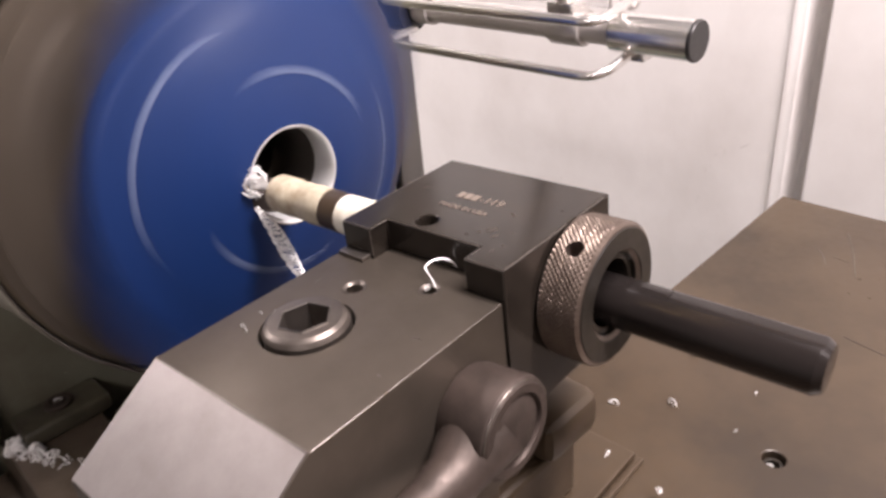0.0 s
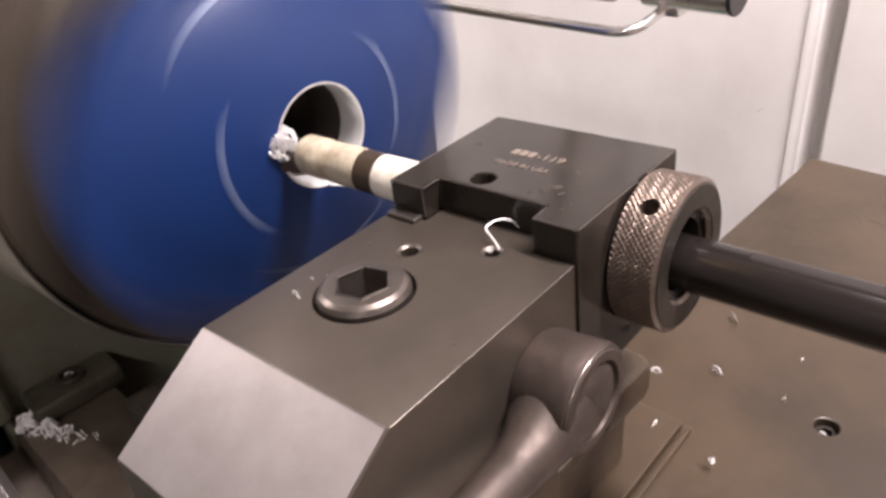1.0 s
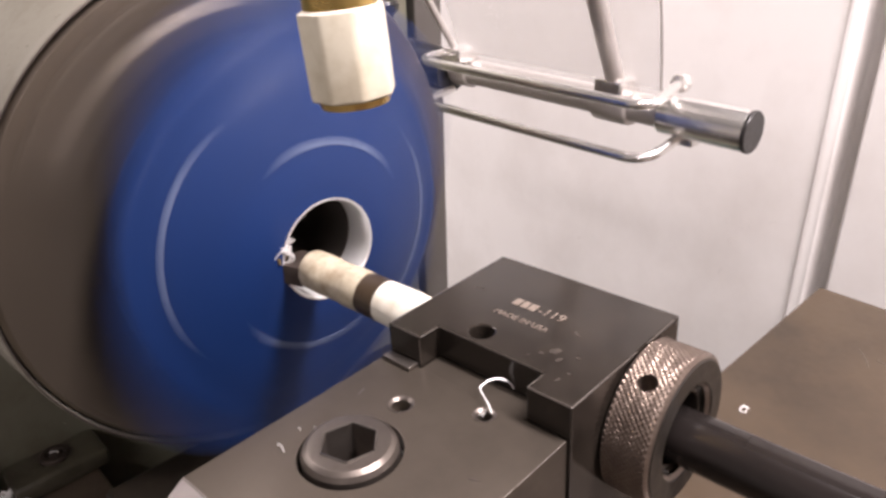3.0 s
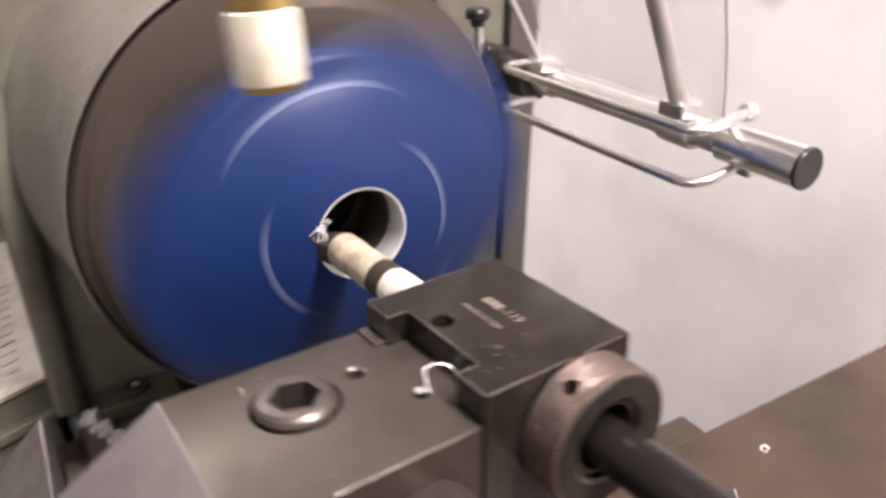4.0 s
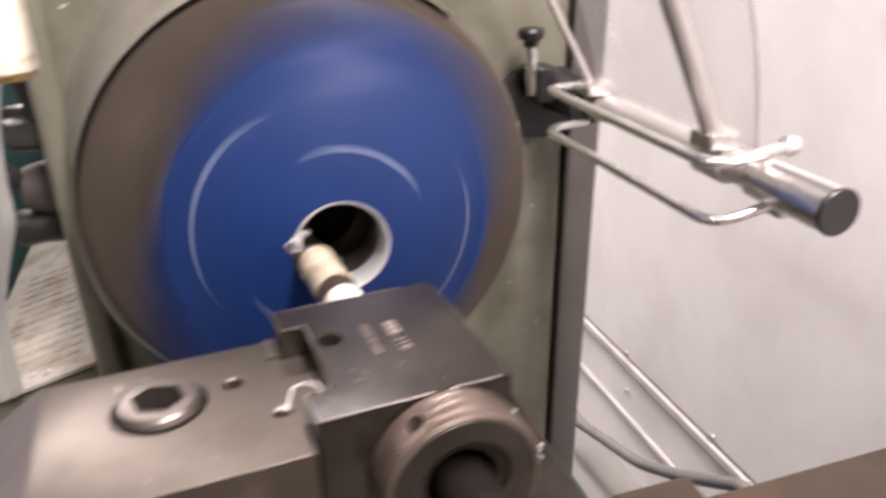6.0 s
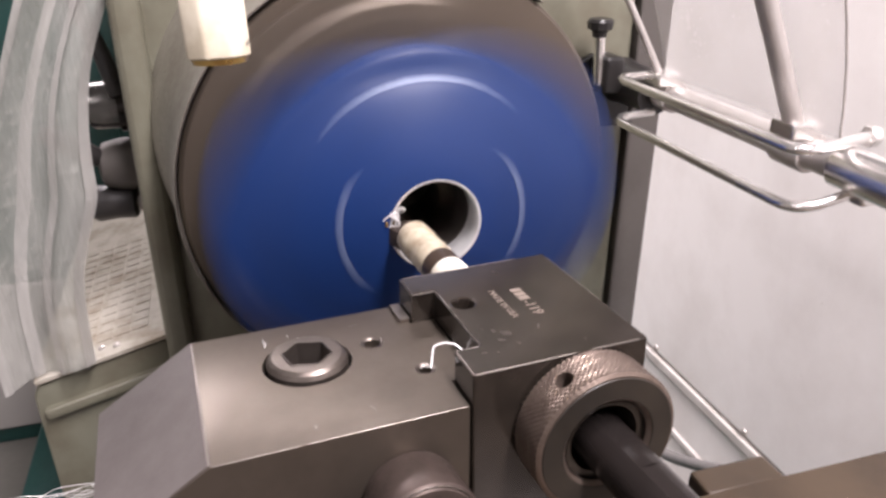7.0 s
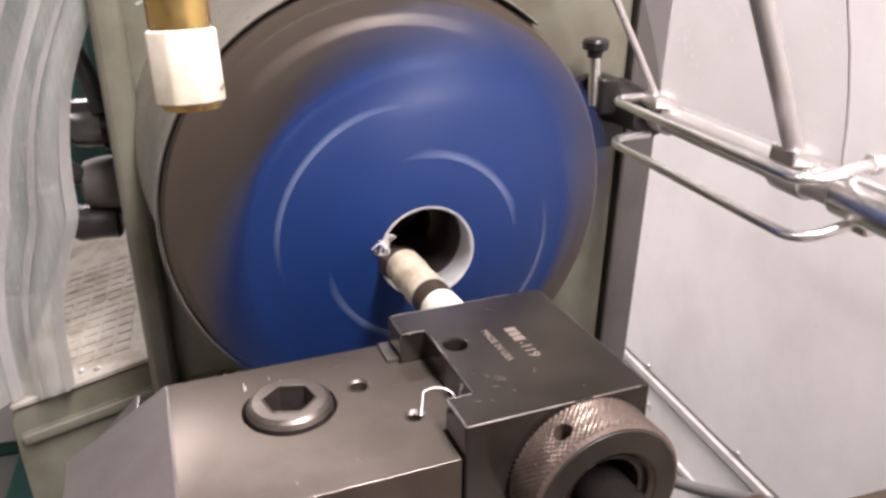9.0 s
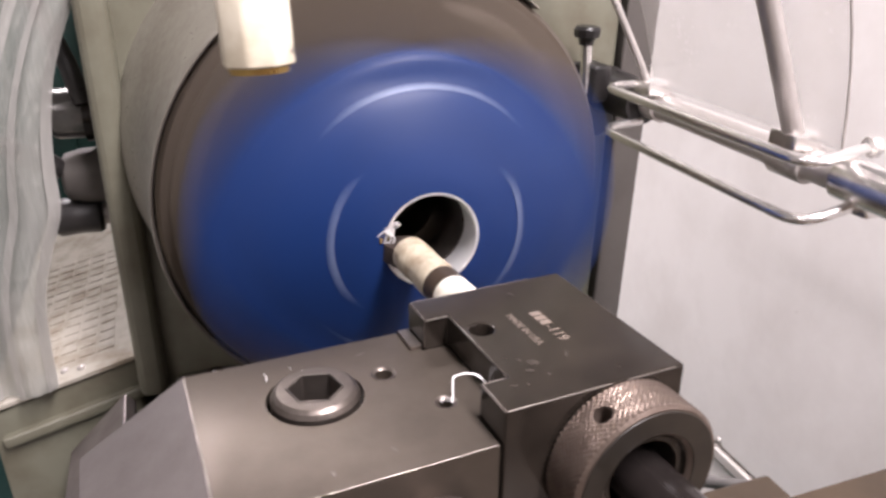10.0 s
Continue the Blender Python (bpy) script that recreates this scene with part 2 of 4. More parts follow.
def sweep(path, r, n=10, cap=True, flat=1.0):
    """A tube along a path; r is one radius or one for each point."""
    bm = bmesh.new()
    P = [Vector(p) for p in path]
    rs = r if isinstance(r, (list, tuple)) else [r] * len(P)
    up = Vector((0.13, 0.21, 0.97))
    rings = []
    for i, p in enumerate(P):
        d = (P[min(i + 1, len(P) - 1)] - P[max(i - 1, 0)]).normalized()
        side = d.cross(up)
        if side.length < 1e-4:
            side = d.orthogonal()
        side.normalize()
        up = side.cross(d).normalized()
        rings.append([bm.verts.new(p + rs[i] * (math.cos(2 * math.pi * k / n) * side + flat * math.sin(2 * math.pi * k / n) * up)) for k in range(n)])
    for a, b in zip(rings, rings[1:]):
        for k in range(n):
            bm.faces.new((a[k], a[(k + 1) % n], b[(k + 1) % n], b[k]))
    if cap:
        bm.faces.new(rings[0])
        bm.faces.new(rings[-1])
    return bm


def rounded(points, radius, steps=6):
    """A polyline with its inner corners rounded."""
    P = [Vector(p) for p in points]
    out = [P[0]]
    for a, b, c in zip(P, P[1:], P[2:]):
        u, v = (a - b).normalized(), (c - b).normalized()
        s, e = b + u * radius, b + v * radius
        for k in range(steps + 1):
            t = k / steps
            out.append((1 - t) ** 2 * s + 2 * t * (1 - t) * b + t * t * e)
    return out + [P[-1]]


def moved(bm, m):
    bm.transform(m)
    return bm


def cylinder(axis, a, b, r, cu, cv, n=40):
    return prism(ngon(n, r, 0, cu, cv), axis, a, b)


# ---- structure ----
AXIS_Y, AXIS_Z = 0.0635, 1.068

tagged(part("floor", box(-4, 4, -4, 4, -0.1, 0.0), CONCRETE), "oil-stained grey concrete workshop floor", "floor", kind="structure")
tagged(part("ceiling", box(-4, 4, -4, 4, 2.95, 3.05), CEILING_GREY), "plain grey workshop ceiling", "ceiling", kind="structure")
for nm, b in (("wall_north", (-4, 4, 2.2, 2.3)), ("wall_south", (-4, 4, -4.0, -3.9)), ("wall_west", (-4.1, -4, -3.9, 2.2)), ("wall_east", (4, 4.1, -3.9, 2.2))):
    tagged(part(nm, box(*b, 0.0, 2.95), WALL_PAINT), "plain pale painted workshop wall", "wall", kind="structure")
# Housings added above the three unseen lamps.
for lx, ly, hw, hd in ((0.95, 0.42, 0.8, 0.18), (-2.8, -0.32, 0.95, 0.85), (1.3, -1.9, 0.8, 0.18)):
    lf = thing("added_light_housing", "white housing over an added, unseen lamp", "ceiling light", (lx, ly, 2.84), "ceiling lights")
    part("housing", rbox(-hw, hw, -hd, hd, 0.0, 0.11, 0.01), WHITE_PANEL, lf)


# ---- back splash panel ----
def back_panel():
    g = thing("splash_panel", "white painted sheet-metal splash panel behind the lathe bed", "splash panel", (0, 0.86, 0))
    part("sheet", rbox(-1.6, -0.1225, 0.0, 0.012, 0.308, 1.75, 0.002), WHITE_PANEL, g)
    groove = [(-0.1220, -0.001), (-0.1200, -0.004), (-0.1035, -0.004), (-0.1005, 0.004), (-0.097, 0.032), (-0.084, 0.032), (-0.0718, -0.006), (-0.0718, 0.046), (-0.1220, 0.046)]
    part("seam_groove", shaped(prism(groove, "z", 0.298, 1.75), (), 0.0015), WHITE_PANEL, g)
    part("sheet", rbox(-0.071, 1.6, -0.010, 0.012, 0.308, 1.75, 0.003), WHITE_PANEL, g)
    part("ledge", rbox(-1.6, 1.6, -0.0055, 0.02, 0.276, 0.297, 0.002), DULL_WHITE, g)
    # Grey strip below each ledge: the gap's shadow, put into the colour.
    part("gap_shade", rbox(-1.6, 1.6, 0.006, 0.018, 0.2685, 0.2755, 0.001), HOSE, g, "dark strip standing for the shade under the ledge")
    part("lower_sheet", rbox(-1.6, 1.6, 0.002, 0.014, 0.158, 0.268, 0.002), WHITE_PANEL, g)
    part("ledge", rbox(-1.6, 1.6, -0.0050, 0.02, 0.141, 0.157, 0.002), DULL_WHITE, g)
    part("gap_shade", rbox(-1.6, 1.6, 0.006, 0.018, 0.1355, 0.1405, 0.001), HOSE, g, "dark strip standing for the shade under the ledge")
    part("lower_sheet", rbox(-1.6, 1.6, 0.002, 0.014, 0.0, 0.135, 0.002), WHITE_PANEL, g)
    for x, z in ((-0.948, 0.318), (-0.93, 0.22), (-0.62, 0.318)):
        part("rivet", moved(turned([(0.0, 0.007), (-0.003, 0.006), (-0.005, 0.003), (-0.0055, 0.0)], 14, axis="y"), pose(x, -0.001, z)), ROD_GREY, g)
    rng = random.Random(31)
    for x, z in ((-0.205, 0.802), (-0.198, 0.795), (-0.212, 0.788), (-0.227, 0.759), (-0.219, 0.766), (-0.168, 0.812), (-0.236, 0.705), (-0.30, 0.43), (-0.27, 0.40), (-0.33, 0.47), (-0.52, 0.52)):
        l, a = rng.uniform(0.003, 0.009), rng.uniform(0.3, 2.4)
        d = Vector((l * math.cos(a), 0, l * math.sin(a)))
        c = Vector((x, -0.0001, z))
        part("scuff", sweep([c - d, c + d * 0.2 + Vector((0.0008, 0, 0.0006)), c + d], 0.0005, 5), FADED, g, "grey scuff mark")
    part("bolt", moved(prism(ngon(6, 0.014), "y", -0.012, -0.0005), pose(-0.393, 0, 1.184)), GREY_DARK, g, "dark bolt head")
    return g


back_panel()


# ---- lathe base and bed ----
def lathe_bed():
    g = thing("lathe_bed", "dark oily lathe bed on a teal painted base cabinet", "lathe bed", (0, 0, 0))
    part("base_cabinet", rbox(-1.35, -0.455, -0.46, 0.40, 0.0, 0.42, 0.01, 3), TEAL_PAINT, g, "teal painted cabinet")
    part("rear_tray", rbox(-1.35, -0.62, 0.41, 0.70, 0.0, 0.05, 0.008, 2), TEAL_PAINT, g, "teal painted tray")
    part("chip_tray", rbox(-0.45, 2.2, -0.50, 0.78, 0.0, 0.08, 0.01, 2), TEAL_PAINT, g, "teal painted chip tray")
    part("bed_casting", rbox(-0.455, 2.0, -0.232, 0.30, 0.10, 0.72, 0.01, 3), GREEN_PAINT, g)
    part("front_way", shaped(prism([(-0.172, 0.7205), (-0.06, 0.7205), (-0.06, 0.80), (-0.145, 0.80), (-0.150, 0.766), (-0.172, 0.766)], "x", -0.418, 2.0), (), 0.002), WAY_STEEL, g, "oily flat steel way")
    part("v_way", shaped(prism([(-0.1725, 0.7205), (-0.242, 0.7205), (-0.242, 0.756), (-0.182, 0.815), (-0.1795, 0.815), (-0.1725, 0.806)], "x", -0.402, 2.0), (), 0.0008), GROUND_SHEEN_STEEL, g, "ground steel sloping way")
    part("rear_way", rbox(-0.42, 2.0, 0.10, 0.215, 0.7205, 0.80, 0.006, 3), CAST_BROWN, g)
    return g


lathe_bed()


# ---- headstock ----
def headstock():
    g = thing("headstock", "grey-green painted cast lathe headstock with a cowl round the chuck", "headstock", (-0.42, 0, 0))
    out = [(-0.150, 0.424), (0.385, 0.424), (0.385, 1.42), (0.33, 1.47), (-0.09, 1.47), (-0.150, 1.41)]
    part("housing", shaped(prism(out, "x", -0.7, 0.0), (), 0.012, 3), GREEN_PAINT, g)
    part("rear_post", rbox(-0.05, 0.004, 0.387, 0.428, 0.30, 1.45, 0.003), GREY_DARK, g, "dark grey edge strip")
    part("front_column", rbox(-0.06, 0.016, -0.167, -0.138, 0.80, 1.47, 0.012, 4), GREEN_PAINT, g)
    part("spindle_nose", moved(turned([(0.001, 0.0), (0.001, 0.10), (0.115, 0.10), (0.115, 0)], 40), pose(0, AXIS_Y, AXIS_Z)), CHUCK_STEEL, g)
    bm = bmesh.new()
    rows = []
    for k in range(73):
        a = radians(52 + 256 * k / 72)
        rows.append([bm.verts.new((x, AXIS_Y + r * math.cos(a), AXIS_Z + r * math.sin(a))) for x, r in
                     ((0.0005, 0.212), (0.10, 0.194), (0.190, 0.1868), (0.1955, 0.1858), (0.197, 0.1848), (0.1955, 0.1840), (0.10, 0.1836), (0.0005, 0.1836))])
    for p, q in zip(rows, rows[1:]):
        for k in range(8):
            bm.faces.new((p[k], p[(k + 1) % 8], q[(k + 1) % 8], q[k]))
    bm.faces.new(rows[0])
    bm.faces.new(rows[-1])
    cw = part("cowl", shaped(bm, (), 0, angle=50), COWL, g)
    lip = [(0.1968, AXIS_Y + 0.1846 * math.cos(radians(a)), AXIS_Z + 0.1846 * math.sin(radians(a))) for a in range(56, 305, 4)]
    part("rim_line", sweep(lip, 0.0008, 6), SCREW_STEEL, cw, "bright rubbed rim")
    rng = random.Random(44)
    for y, z, l, tilt in ((-0.085, 1.262, 0.016, 40), (-0.078, 1.270, 0.007, 10), (-0.092, 1.252, 0.008, 60), (-0.070, 1.281, 0.005, 0), (-0.064, 1.296, 0.004, 30), (-0.110, 1.246, 0.012, 15), (-0.123, 1.215, 0.010, 25), (-0.075, 1.258, 0.009, -10), (-0.118, 1.290, 0.006, 0), (-0.100, 1.305, 0.008, 20),
                          (0.262, 0.905, 0.003, 0), (0.300, 0.930, 0.003, 20), (0.318, 0.86, 0.004, 60), (0.345, 0.96, 0.004, 75)):
        pts = []
        for k in range(9):
            a = 2 * math.pi * k / 9
            q = rng.uniform(0.65, 1.25)
            pts.append((y + q * l * 0.5 * math.cos(a) * math.cos(radians(tilt)) - q * 0.0016 * math.sin(a) * math.sin(radians(tilt)), z + q * l * 0.5 * math.cos(a) * math.sin(radians(tilt)) + q * 0.0016 * math.sin(a) * math.cos(radians(tilt))))
        part("paint_chip", prism(pts, "x", 0.0, 0.0006), PALE_GREEN, g, "pale chipped paint")
    ft = part("foot", rbox(0.0005, 0.044, -0.130, -0.048, 0.8005, 0.820, 0.006, 3), OILY_GREEN, g, "oily dirty green foot")
    cap = turned([(0.0, 0.0), (0.0, 0.0135), (0.002, 0.0135), (0.0032, 0.0118), (0.0032, 0.0085), (0.001, 0.0074), (0.001, 0.0)], 32, axis="z")
    part("washer", moved(cap, pose(0.0200, -0.088, 0.8202)), HANDLE_STEEL, ft)
    part("foot_screw", moved(prism(ngon(6, 0.005), "z", 0.0012, 0.0042), pose(0.0200, -0.088, 0.8202)), SCREW_STEEL, ft)
    return g


headstock()


# ---- chuck and work, both turning ----
def chuck():
    g = thing("lathe_chuck", "large worn dark steel lathe chuck spinning", "chuck", (0, AXIS_Y, AXIS_Z))
    body = turned([(-0.303, 0.0), (-0.303, 0.176), (-0.297, 0.1825), (-0.228, 0.1825), (-0.2235, 0.179), (-0.2225, 0.150), (-0.2235, 0.10), (-0.2235, 0.05), (-0.275, 0.05), (-0.275, 0)], 96)
    part("body", body, CHUCK_STEEL, g)
    for k in range(3):
        a = pose(0, 0, 0, 120 * k + 15, 0, 0)
        jaw = shaped(moved(prism([(-0.2215, 0.085), (-0.2215, 0.172), (-0.210, 0.172), (-0.210, 0.158), (-0.2045, 0.150), (-0.2045, 0.118), (-0.212, 0.112), (-0.212, 0.085)], "y", -0.018, 0.018), a), (), 0.002)
        jw = part("jaw", jaw, CHUCK_RIM, g)
        bolt = cylinder("x", -0.2043, -0.2025, 0.007, 0, 0.135, 16)
        part("jaw_screw", moved(bolt, a), BLACK_OXIDE, jw)
    return g


def reach(a):
    """How far the casting's two-eared outline reaches at the angle a."""
    return 0.1240 + 0.028 * math.cos(a) ** 2 + 0.018 * math.cos(a) ** 8


def casting():
    g = thing("casting", "blue painted casting with a bright bore held in the chuck", "casting", (0, AXIS_Y, AXIS_Z))
    # share of the way from the bore to the outline, fall of the face behind the bore's rim, distance drawn in from the outline
    prof = [(0.0, 0.0004, 0), (0.05, 0.0010, 0), (0.15, 0.0032, 0), (0.27, 0.0066, 0), (0.4, 0.0108, 0), (0.52, 0.0150, 0), (0.64, 0.0196, 0), (0.73, 0.0236, 0), (0.77, 0.0262, 0), (0.88, 0.0288, 0),
            (1.0, 0.0302, 0.0042), (1.0, 0.0314, 0.0022), (1.0, 0.0332, 0.0008), (1.0, 0.0358, 0.0), (1.0, 0.052, 0.001), (1.0, 0.0615, 0.004), (0.0, 0.0615, 0)]
    n = 160
    bm = bmesh.new()
    rings = []
    for f, fall, drawn in prof:
        ring = []
        for i in range(n):
            a = 2 * math.pi * i / n
            r = 0.0358 + (reach(a) - 0.0358) * f - drawn
            ring.append(bm.verts.new((-0.1412 - fall, r * math.cos(a), r * math.sin(a))))
        rings.append(ring)
    for p, q in zip(rings, rings[1:] + rings[:1]):
        for i in range(n):
            bm.faces.new((p[i], p[(i + 1) % n], q[(i + 1) % n], q[i]))
    fl = part("flange", shaped(bm, (), 0, angle=60), BLUE_PAINT, g)
    bore = turned([(-0.1412, 0.0356), (-0.1412, 0.0344), (-0.1432, 0.0330), (-0.164, 0.0330), (-0.164, 0.0356)], 96, closed=True)
    part("bore", bore, ALU, g, "bright freshly machined bore")
    # The bore is darker behind its bright front ring.
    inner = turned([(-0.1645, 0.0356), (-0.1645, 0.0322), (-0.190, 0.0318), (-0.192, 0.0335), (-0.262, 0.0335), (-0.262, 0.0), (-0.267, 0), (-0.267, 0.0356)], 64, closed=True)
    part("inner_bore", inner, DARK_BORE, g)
    for k in range(3):
        fin = shaped(moved(box(-0.255, -0.200, -0.006, 0.006, 0.020, 0.0334), pose(0, 0, 0, 120 * k + 40, 0, 0)), (), 0.001)
        part("fin", fin, CHUCK_STEEL, g)

    def face(r, a):
        """The face's place along the axis at a radius and an angle."""
        f = (r - 0.0358) / (reach(a) - 0.0358)
        for (f0, d0, _), (f1, d1, _) in zip(prof, prof[1:]):
            if f <= f1:
                return -0.1412 - d0 - (d1 - d0) * (f - f0) / (f1 - f0)

    def arc_ridge(a0, a1, r0, r1):
        """A low pale ridge, following the face round a part of a turn."""
        bm = bmesh.new()
        rows = []
        for i in range(13):
            a = radians(a0 + (a1 - a0) * i / 12)
            w = math.sin(math.pi * (i + 0.6) / 13.2)
            rows.append([bm.verts.new((face(r, a) + up, r * math.cos(a), r * math.sin(a))) for up, r in ((-0.001, r0), (0.0006, r0), (0.0006, r0 + (r1 - r0) * w), (-0.001, r0 + (r1 - r0) * w))])
        for p, q in zip(rows, rows[1:]):
            for k in range(4):
                bm.faces.new((p[k], p[(k + 1) % 4], q[(k + 1) % 4], q[k]))
        bm.faces.new(rows[0])
        bm.faces.new(rows[-1])
        return bm
    for turn in (0, 180):
        part("pale_arc", arc_ridge(turn - 16, turn + 16, 0.0695, 0.0750), PALE_BLUE, fl, "pale raised arc on the blue face")
    # Highlight of the flange edge at both waists, put into pale arcs.
    part("pale_arc", arc_ridge(71, 109, 0.1022, 0.1066), PALE_BLUE, fl, "pale raised arc on the blue face")
    part("pale_arc", arc_ridge(254, 287, 0.1024, 0.1064), PALE_BLUE, fl, "pale raised arc on the blue face")
    return g


CHUCK, CASTING = chuck(), casting()

# ---- tool post: everything on it shares the post's slight turn ----
POST = pose(0, 0, 1.102, 0, -2.0, 4.0)


def on_post(name, label, category, m=None):
    g = thing(name, label, category)
    g.matrix_basis = POST @ (m or Matrix.Identity(4))
    return g


def smudge(x, y, z, l, w, tilt, seed):
    """A thin irregular patch lying on a flat top."""
    rng = random.Random(seed)
    c, d = math.cos(radians(tilt)), math.sin(radians(tilt))
    pts = []
    for k in range(14):
        a, q = 2 * math.pi * k / 14, rng.uniform(0.55, 1.2)
        u, v = q * l * math.cos(a), q * w * math.sin(a)
        pts.append((x + u * c - v * d, y + u * d + v * c))
    return prism(pts, "z", z - 0.0002, z + 0.00012)


def tool_post():
    g = on_post("tool_post", "worn dark steel quick-change tool post block", "tool post")
    side = [(-0.0008, -0.113), (-0.0008, -0.016), (-0.1095, -0.016), (-0.1575, -0.0465), (-0.1575, -0.113)]
    cut = [cylinder("z", -0.0235, 0.1, 0.0212, 0.038, -0.0588), cylinder("z", -0.045, 0.1, 0.0135, 0.038, -0.0588), cylinder("z", -0.030, 0.1, 0.0050, 0.0323, -0.0253, 24), cylinder("z", -0.028, 0.1, 0.0042, 0.0646, -0.0085, 24)]
    part("block", shaped(prism(side, "x", -0.0008, 0.1000), cut, 0.0011, 2), POST_STEEL, g)
    part("dovetail", rbox(0.0202, 0.0788, -0.003, 0.0120, -0.110, -0.0162, 0.0003), POST_STEEL, g)
    # Thin pale plate on the slope; its colour carries the ceiling's reflection.
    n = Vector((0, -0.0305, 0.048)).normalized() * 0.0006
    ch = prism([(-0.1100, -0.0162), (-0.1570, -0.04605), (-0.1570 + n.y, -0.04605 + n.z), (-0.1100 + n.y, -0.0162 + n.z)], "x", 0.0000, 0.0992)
    part("chamfer_face", ch, GROUND_SHEEN_STEEL, g, "sloping face with the ceiling's reflection in its colour")
    # Paler rings round the holes put the rim's light reflection into colour.
    for x, y, r in ((0.0323, -0.0253, 0.0050), (0.0646, -0.0085, 0.0042)):
        cone = turned([(-0.0008, r - 0.0010), (0.00015, r + 0.0002), (0.0003, r + 0.0008), (-0.0002, r + 0.0010)], 28, closed=True, axis="z")
        part("hole_rim", moved(cone, pose(x, y, -0.016)), SCREW_STEEL, g, "pale countersunk rim with a reflection in its colour")
        part("hole_floor", moved(cylinder("z", -0.0075, -0.0068, r - 0.0003, 0, 0, 24), pose(x, y, -0.016)), POST_STEEL, g)
    for k, (x, y, l, w, tilt) in enumerate(((0.086, -0.040, 0.0022, 0.0005, 20), (0.012, -0.030, 0.0030, 0.0006, 110), (0.090, -0.066, 0.0015, 0.0006, 0))):
        part("smudge", smudge(x, y, -0.016, l, w, tilt, 60 + k), SCREW_STEEL, g, "pale rubbed smudge")
    edge = sweep([(-0.0002, -0.10965, -0.01605), (0.0995, -0.10965, -0.01605)], 0.0005, 8)
    part("worn_edge", edge, EDGE_STEEL, g, "bright worn edge")
    for a, b in ((-0.1085, -0.074), (-0.071, -0.034), (-0.0325, -0.002)):
        part("worn_edge", sweep([(0.0997, a, -0.0163), (0.0997, b, -0.0163)], 0.0003, 8), EDGE_STEEL, g, "bright worn edge")
    return g


tool_post()


def socket_screw():
    g = on_post("socket_screw", "large worn hex socket screw in the tool post top", "screw", pose(0.038, -0.0588, -0.0235, 0, 0, 8))
    head = turned([(-0.020, 0.0), (-0.020, 0.0130), (0.0002, 0.0130), (0.0002, 0.0195), (0.0085, 0.0195), (0.0106, 0.0184), (0.0120, 0.0165), (0.0120, 0.0)], 56, axis="z")
    hd = part("head", shaped(head, [prism(ngon(6, 0.0120, radians(5)), "z", -0.012, 0.05)], 0.0003), SCREW_STEEL, g)
    rim = [(0.0121 * math.cos(radians(5 + 60 * k)), 0.0121 * math.sin(radians(5 + 60 * k)), 0.0120) for k in range(7)]
    for p, q in zip(rim, rim[1:]):
        part("socket_rim", sweep([p, q], 0.0005, 6), EDGE_STEEL, hd, "bright worn socket edge")
    part("washer", turned([(0.0001, 0.0197), (0.0001, 0.0209), (0.0012, 0.0209), (0.0012, 0.0197)], 48, closed=True, axis="z"), BLACK_OXIDE, g)
    part("socket_floor", prism(ngon(6, 0.0108, radians(5)), "z", -0.0118, -0.0112), BLACK_OXIDE, hd)
    return g


socket_screw()


